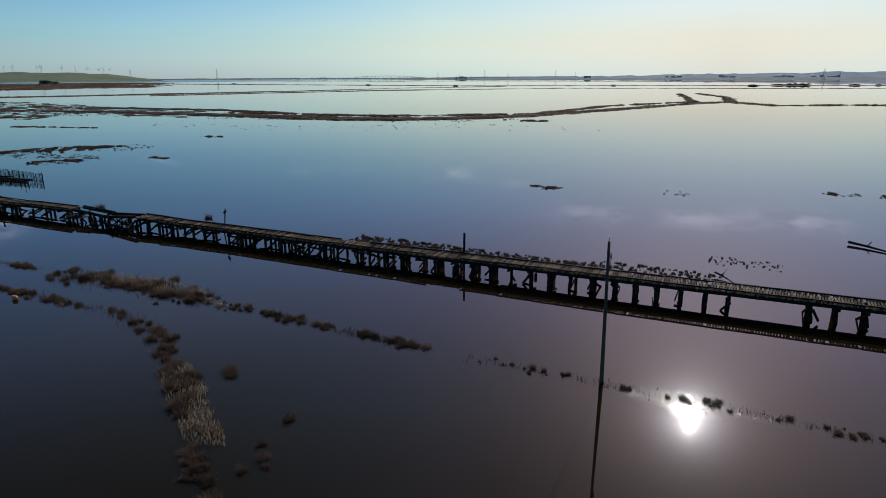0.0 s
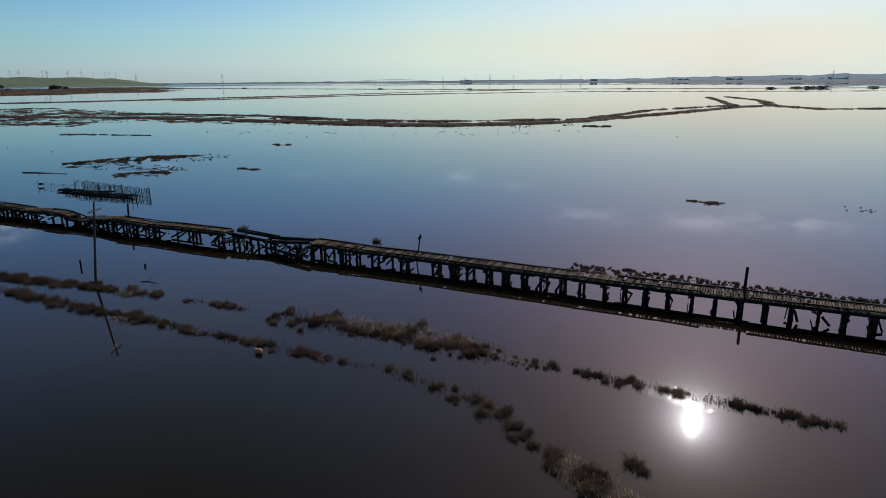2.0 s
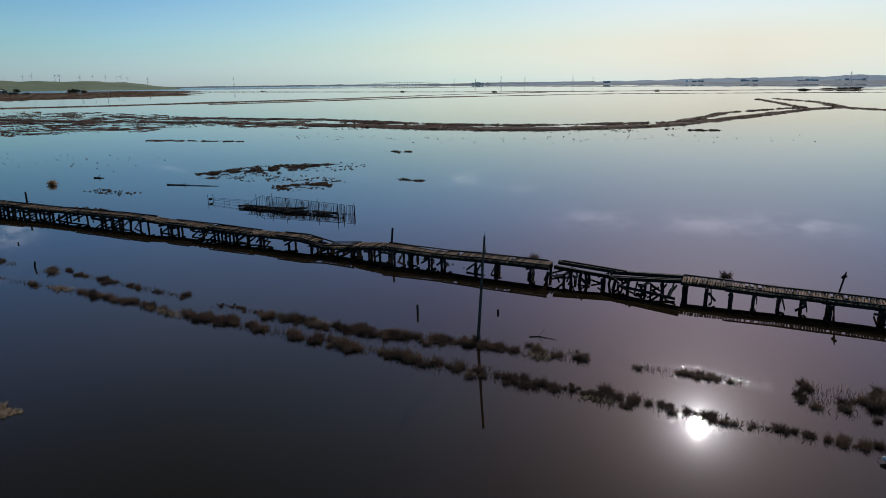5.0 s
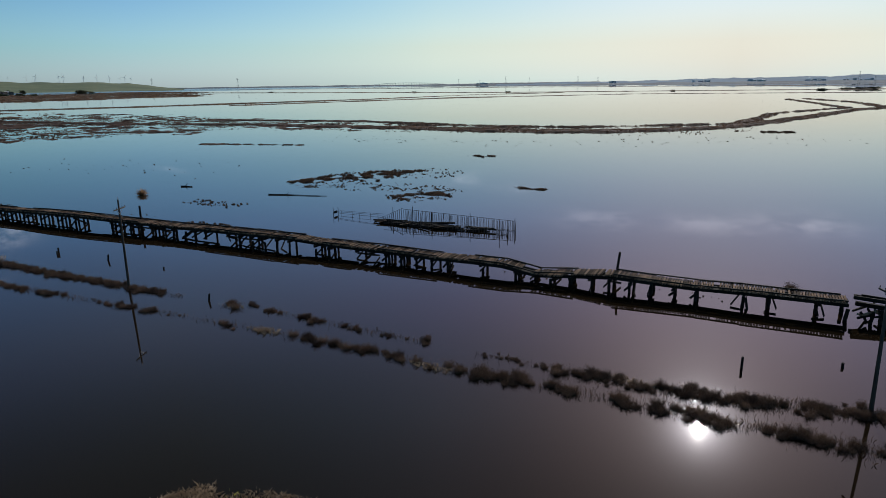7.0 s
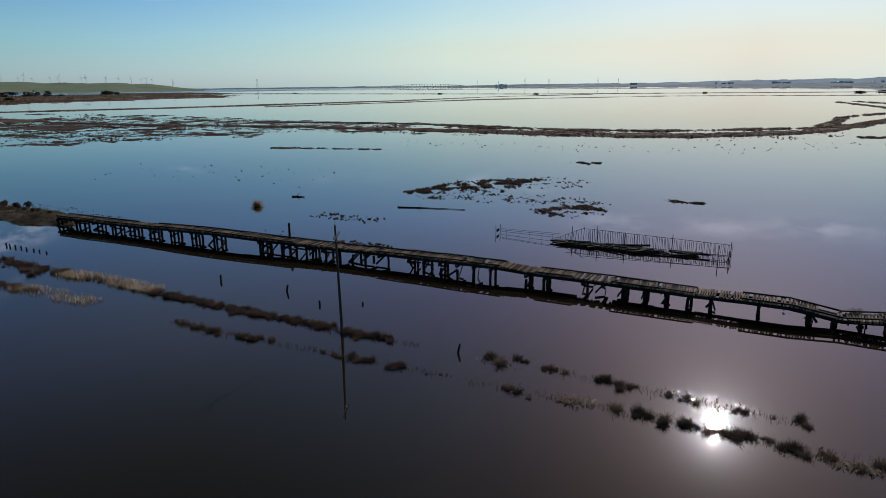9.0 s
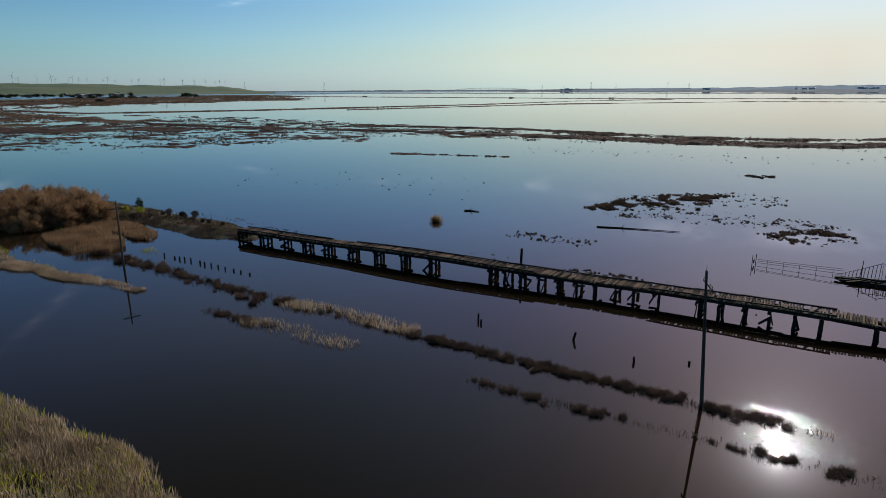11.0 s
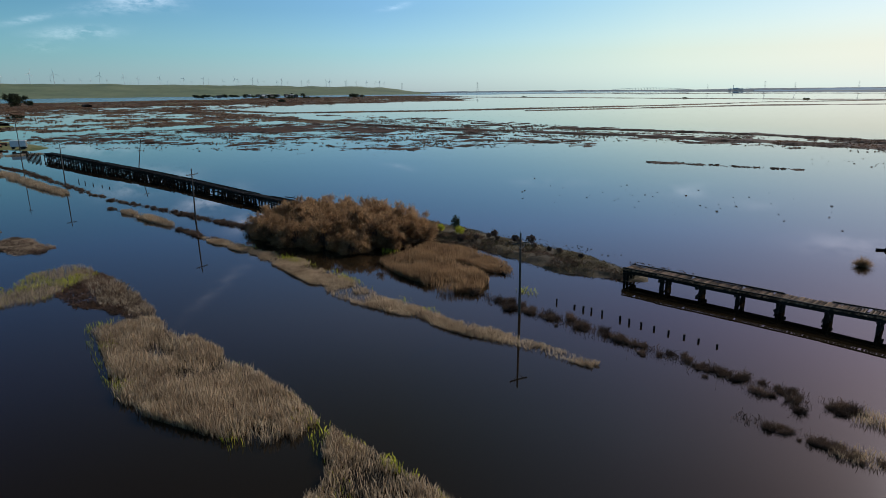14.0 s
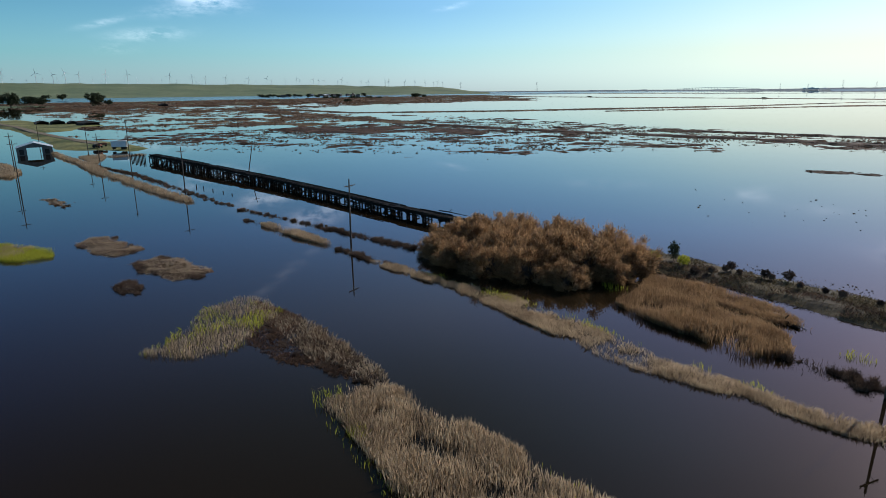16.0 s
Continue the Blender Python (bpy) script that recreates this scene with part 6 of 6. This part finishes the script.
def tractor(x, y, turn, label):
    th = thing("farm_machine", Matrix.Translation((x, y, 0.6)) @ Matrix.Rotation(radians(turn), 4, "Z"), label, "farm machine", "machines parked at the farm")
    for name, c, s, m in (("hood", (1.2, 0, 1.3), (2.0, 0.9, 0.9), M_RED), ("seat_deck", (-0.6, 0, 1.3), (1.6, 1.4, 0.5), M_DARK), ("canopy", (-0.5, 0, 2.7), (1.7, 1.5, 0.12), M_RED), ("canopy_post", (-1.2, 0.6, 2.0), (0.1, 0.1, 1.4), M_DARK), ("canopy_post", (-1.2, -0.6, 2.0), (0.1, 0.1, 1.4), M_DARK)):
        bm = bmesh.new()
        box(bm, c, s)
        bmesh.ops.bevel(bm, geom=bm.edges[:], offset=0.05, segments=1, affect="EDGES")
        part(name, bm, m, th)
    for xx, r in ((-0.8, 0.75), (1.7, 0.45)):
        for yy in (-0.9, 0.9):
            bm = bmesh.new()
            rod(bm, (xx, yy - 0.18, r), (xx, yy + 0.18, r), r, r, 14)
            part("wheel", bm, M_RUBBER, th)


tractor(-576.1, 34.8, 40, "rusty red farm machine parked at the water's edge")
tractor(-582.3, 37.8, 80, "faded red farm machine parked on the grass")


def far_tree(x, y, h, w, label="dark rounded tree on the distant marsh", seed=0):
    th = thing("tree", (x, y, 0), label, "tree", "distant trees")
    bm = bmesh.new()
    r = np.random.RandomState(seed + 300)
    rod(bm, (0, 0, -0.5), (0, 0, h * 0.55), h * 0.035, h * 0.02, 6)
    n, squat = 22, h < 10
    hubs = np.clip(r.randn(n, 3), -1.7, 1.7) * [w * 0.22, w * 0.22, h * 0.17] + [0, 0, h * (0.36 if squat else 0.54)]
    for k in hubs:
        rod(bm, (0, 0, h * 0.2), k, h * 0.014, h * 0.006, 4)
    part("trunk", bm, M_BARK, th)
    m = 1500
    c = hubs[r.randint(n, size=m)] + r.randn(m, 3) * [w * 0.075, w * 0.075, h * 0.09]
    c[:, 2] = np.clip(c[:, 2], 0.02 * h if squat else 0.1 * h, h * 1.02)
    leaf = 0.5 * (h * 0.04 + w * 0.03)
    e, q = r.randn(m, 3) * leaf, r.randn(m, 3) * leaf
    part("crown", cloud_mesh("crown", np.stack([c - e, c + e, c + q], 1).reshape(-1, 3), np.arange(4500).reshape(-1, 3), M_LEAF), M_LEAF, th)


for k, (x, y, h, w) in enumerate(((-1696, 70, 24, 30), (-1700, 92, 26, 30), (-1740, 105, 18, 24), (-1783, 132, 18, 40), (-1760, 150, 17, 30), (-1536, 203, 24, 26), (-1545, 212, 22, 24), (-1626, 244, 12, 16), (-1660, 58, 20, 22),
                                  (-1502, 702, 7, 22), (-1915, 1189, 15, 30), (-1925, 1205, 13, 26), (-1900, 1215, 10, 20), (-1990, 1010, 9, 30), (-1970, 1050, 8, 26), (-2020, 960, 9, 30), (-2010, 920, 8, 26), (-1940, 1070, 7, 20),
                                  (-2600, 300, 20, 30), (-2650, 260, 18, 30), (-2620, 420, 18, 26), (-20, 1490, 4, 22), (30, 1560, 4, 30), (52, 1562, 5, 26), (75, 1568, 5, 30), (170, 1590, 4, 20), (215, 1600, 3, 14), (-1440, 1470, 3, 12), (-900, 1380, 3, 12), (-640, 1350, 3, 12), (-300, 1450, 3, 10))):
    far_tree(x, y, h, w, seed=k)

# ------------------------------------------------------------------ far shore, hills, turbines, bridge, works
# grass green, with some distance haze mixed into the colour
M_HILL = material("hazed_green_hills", (0.11, 0.155, 0.08), (0.21, 0.235, 0.12), 0.004, 0.95, 0.03, 0.0, (0.35, 0.65))
# pale blue-grey base colour carries the haze over the far shore
M_HAZE_SHORE = material("hazy_far_shore", (0.1, 0.135, 0.16), (0.2, 0.24, 0.26), 0.01, 0.95, 0.05, 0.0)
# blue of distance haze painted into the base colour of the wooded hills
M_HAZE_HILL = material("haze_blue_hills", (0.12, 0.21, 0.3), (0.2, 0.31, 0.4), 0.004, 0.95, 0.02, 0.0)
M_TURBINE = material("turbine_paint", (0.62, 0.63, 0.64), (0.8, 0.81, 0.82), 0.01, 0.5, 0.1, 0.0)
M_CONCRETE = material("far_concrete", (0.5, 0.52, 0.54), (0.68, 0.69, 0.7), 0.02, 0.85, 0.2, 0.0)
C0 = Vector((-200, -12, 0))


def polar(az, dist, z=0.0):
    return C0 + Vector((math.sin(radians(az)) * dist, math.cos(radians(az)) * dist, z))


def ridge(name, az0, az1, r0, r1, tops, mat_, label, wobble, foot=2.0, step=0.35):
    """Land in a ring about the lake: rises from r0 to the given heights by azimuth at r1."""
    azs, rs = np.arange(az0, az1 + step, step), np.linspace(0, 1, 15)
    a, q = np.meshgrid(azs, rs)
    top = np.interp(a, [t[0] for t in tops], [t[1] for t in tops]) + wobble * fractal(a * 70, q * 140, 90, 4, abs(az0))
    rise = q * q * (3 - 2 * q)
    z = np.where(q < 0.02, -0.5, foot * (1 - rise) + np.maximum(top, 0.3) * rise + wobble * 0.35 * fractal(a * 70, q * 500, 60, 4, 7) * rise)
    d = r0 + (r1 - r0) * q
    v = np.stack([C0.x + np.sin(np.radians(a)) * d, C0.y + np.cos(np.radians(a)) * d, z], -1).reshape(-1, 3)
    n, k = a.shape
    j, i = np.meshgrid(np.arange(n - 1), np.arange(k - 1), indexing="ij")
    f = np.stack([j * k + i, j * k + i + 1, (j + 1) * k + i + 1, (j + 1) * k + i], -1).reshape(-1, 4)
    me = cloud_mesh(name, v, f, mat_)
    me.polygons.foreach_set("use_smooth", [True] * len(me.polygons))
    return tagged(new(name, me), label, "hills", kind="structure")


ridge("backdrop_1", -112, -48.2, 3150, 4600, ((-112, 66), (-95, 75), (-84.5, 79), (-79, 75), (-74.6, 72), (-66, 61), (-60.4, 54), (-55, 45), (-52, 37), (-50.6, 22), (-49.2, 6), (-48.2, 0.5)), M_HILL, "green grassy hills beyond the marsh", 5.0)
ridge("backdrop_2", -60, -12, 4350, 4520, ((-60, 7), (-48, 8), (-40, 8), (-37.2, 11), (-36.6, 7), (-34.6, 11), (-34.2, 8), (-24, 8), (-20, 12), (-12, 14)), M_HAZE_SHORE, "low far shore with scattered trees, distance haze in its colour", 2.4, 1.0, 0.12)
ridge("backdrop_3", -18, 42, 3500, 3700, ((-18, 2), (-12, 5), (0, 8), (12, 9), (42, 9)), M_HAZE_SHORE, "low far shore with scattered trees, distance haze in its colour", 2.2, 1.0, 0.12)
ridge("backdrop_4", -21, 46, 3900, 4600, ((-21, 6), (-14, 10), (-10.8, 14), (-6, 20), (-2.8, 25), (0, 25), (4, 30), (7.5, 36), (14, 40), (30, 42), (46, 36)), M_HAZE_HILL, "wooded hills with distance haze put into their blue colour", 7.0, 2.0, 0.15)


def turbine_mesh(seed):
    r = random.Random(seed)
    tower, hub = bmesh.new(), bmesh.new()
    rod(tower, (0, 0, -0.1), (0, 0, 1), 0.022, 0.013, 8)
    box(hub, (0.0, 0.03, 1.01), (0.035, 0.12, 0.04))
    blades_ = []
    a0 = r.uniform(0, 2)
    for k in range(3):
        a = a0 + k * math.tau / 3
        bm = bmesh.new()
        d = Vector((math.sin(a), 0, math.cos(a)))
        beam(bm, Vector((0, -0.05, 1.01)), Vector((0, -0.05, 1.01)) + d * 0.24, 0.016, 0.03)
        beam(bm, Vector((0, -0.05, 1.01)) + d * 0.22, Vector((0, -0.05, 1.01)) + d * 0.43, 0.012, 0.018)
        blades_.append(mesh_of("blade", bm, M_TURBINE))
    return mesh_of("tower", tower, M_TURBINE), mesh_of("nacelle", hub, M_TURBINE), blades_


TURBINES = [turbine_mesh(k) for k in range(5)]
BIG = [(-86, 1.48), (-83.9, 1.5), (-82.8, 1.38), (-82, 1.52), (-81.1, 1.36), (-79.3, 1.44), (-77.75, 1.45), (-74.7, 1.3), (-73, 1.2), (-72, 1.08), (-70.4, 1.1), (-68.6, 1.05), (-67.1, 1.03), (-64.6, 0.98), (-63.2, 0.92), (-62.8, 0.8), (-60.8, 0.9), (-58.5, 0.75), (-56.7, 0.72), (-55.3, 0.68), (-53.5, 0.62), (-52.4, 0.6), (-89, 1.4), (-92, 1.45)]
r_ = random.Random(3)
SMALL = [(a + r_.uniform(-0.5, 0.5), 0.78 - 0.012 * (a + 70) + r_.uniform(-0.08, 0.1)) for a in np.arange(-92, -52, 1.05)]
HILL_AZ, HILL_Z = (-112, -95, -84.5, -74.6, -66, -60.4, -55, -52, -50), (66, 75, 79, 72, 61, 54, 45, 37, 18)
for (az_, el_), far in [(p, False) for p in BIG] + [(p, True) for p in SMALL]:
    dist = 4570 if far else 4430
    ground = float(np.interp(az_, HILL_AZ, HILL_Z)) * (1.0 if far else 0.93) - 4
    top = 24.5 + dist * math.tan(radians(0.88 * el_ + 0.1))
    h = max(top - ground, 14)
    tw, nc, bl = TURBINES[r_.randrange(5)]
    th = thing("wind_turbine", Matrix.Translation(polar(az_, dist, ground)) @ Matrix.Rotation(radians(-az_ + r_.uniform(-40, 40)), 4, "Z") @ Matrix.Diagonal((h, h, h, 1)), "pale three-bladed wind turbine on the far hills", "wind turbine", "wind turbines on the hills")
    part("tower", tw, M_TURBINE, th)
    part("nacelle", nc, M_TURBINE, th)
    for b in bl:
        part("blade", b, M_TURBINE, th)


def lattice_tower(az_, dist, top):
    th = thing("lattice_tower", Matrix.Translation(polar(az_, dist)) @ Matrix.Rotation(radians(-az_), 4, "Z"), "steel lattice power tower on the far shore", "power tower", "power towers on the far shore")
    # tower steel takes the shore's haze-paled colour
    w = top * 0.09
    for sx in (-1, 1):
        for sy in (-1, 1):
            bm = bmesh.new()
            rod(bm, (sx * w, sy * w, 0), (sx * 0.8, sy * 0.8, top), top * 0.012, top * 0.008, 4)
            part("leg", bm, M_HAZE_SHORE, th)
    for k, f in enumerate((0.25, 0.5, 0.7, 0.82, 0.93)):
        bm = bmesh.new()
        half = w * (1 - f) + (top * 0.09 if k > 2 else 0.8)
        beam(bm, (-half, 0, top * f), (half, 0, top * f), top * 0.012, top * 0.012)
        part("crossarm" if k > 2 else "strut", bm, M_HAZE_SHORE, th)


for a, d, h in ((-43.7, 4420, 66), (-20.2, 4420, 56), (-18.1, 4420, 46), (-13.9, 4420, 52), (-12.2, 4420, 44), (-24.4, 4420, 42), (7.4, 3560, 50), (-50.4, 4300, 66), (8.4, 3580, 32)):
    lattice_tower(a, d, h)

# the long bridge
br = thing("road_bridge", (0, 0, 0), "long pale road bridge on tall piers across the far river", "bridge")
N = 26
pts = [polar(-32.0 + 6.2 * k / N, 4550, 11 + 9.5 * math.sin(math.pi * min(1, k / N * 1.05)) ** 0.8) for k in range(N + 1)]
for a, b in zip(pts, pts[1:]):
    bm = bmesh.new()
    beam(bm, a, b, 12, 1.6)
    part("deck_span", bm, M_CONCRETE, br)
    bm = bmesh.new()
    rod(bm, (a.x, a.y, -1), (a.x, a.y, a.z), 1.1, 1.1, 6)
    part("pier", bm, M_CONCRETE, br)

# works on the far shore
works = thing("power_station", polar(-22.5, 4400, 6), "far power station with one tall stack", "power station")
for name, x, w, h in (("stack", 0, 6, 52), ("boiler_house", 38, 60, 16), ("boiler_house", 95, 44, 11), ("stack", 150, 5, 20), ("stack", 163, 5, 20), ("stack", 176, 5, 20), ("stack", 189, 5, 20), ("boiler_house", -32, 30, 11)):
    bm = bmesh.new()
    if name == "stack":
        rod(bm, (x, 0, 0), (x, 0, h), w / 2, w / 2.6, 10)
    else:
        box(bm, (x, 0, h / 2), (w, 20, h))
        box(bm, (x + 4, 0, h + 1.5), (w * 0.4, 14, 3))
    bmesh.ops.scale(bm, vec=(0.55, 0.55, 0.55), verts=bm.verts)
    part(name, bm, M_CONCRETE, works)
r_ = random.Random(9)
for az_, n in ((4.6, 10), (0.4, 5), (-3.6, 3), (7.2, 5), (-11.4, 2)):
    for _ in range(n):
        w, h = r_.uniform(10, 32), r_.uniform(5, 11)
        th = thing("warehouse", Matrix.Translation(polar(az_ + r_.uniform(-0.9, 0.9), r_.uniform(3750, 4000), 6.5)) @ Matrix.Rotation(r_.uniform(0, 3), 4, "Z"), "pale industrial building on the far shore", "warehouse", "works on the far shore")
        bm = bmesh.new()
        box(bm, (0, 0, h / 2 - 1), (w, w * 0.6, h + 2))
        part("wall", bm, M_CONCRETE if r_.random() < 0.6 else M_VAN, th)
        bm = bmesh.new()
        box(bm, (0, 0, h + 0.4), (w * 1.03, w * 0.63, 0.8))
        part("roof", bm, M_ROOF, th)
silo = thing("grain_elevator", polar(-75.6, 3860, 6), "pale grain elevator with a long low store", "grain elevator")
bm = bmesh.new()
box(bm, (0, 0, 5), (16, 18, 22))
box(bm, (0, 0, 17), (9, 12, 3))
part("tower", bm, M_VAN, silo)
bm = bmesh.new()
box(bm, (20, 62, 0), (20, 80, 9))
part("store", bm, M_VAN, silo)
for k in range(16):
    az_ = -63.6 + r_.uniform(-2.6, 4.2)
    th = thing("farmhouse", Matrix.Translation(polar(az_, r_.uniform(2500, 2900), 0.3)) @ Matrix.Rotation(r_.uniform(0, 3), 4, "Z"), "small farm building among trees on the far marsh", "farmhouse", "far farm buildings")
    bm = bmesh.new()
    box(bm, (0, 0, 3), (16, 10, 7))
    part("wall", bm, M_SHED, th)
    bm = bmesh.new()
    for s in (-1, 1):
        box(bm, (0, s * 2.7, 7.6), (17, 6.2, 0.4), Matrix.Rotation(-s * 0.5, 4, "X"))
    part("roof", bm, M_ROOF if k % 3 == 0 else M_DARK, th)
for k in range(26):
    a = polar(-63 + r_.uniform(-5, 4), r_.uniform(2450, 2950))
    far_tree(a.x, a.y, r_.uniform(7, 13), r_.uniform(12, 26), seed=50 + k)
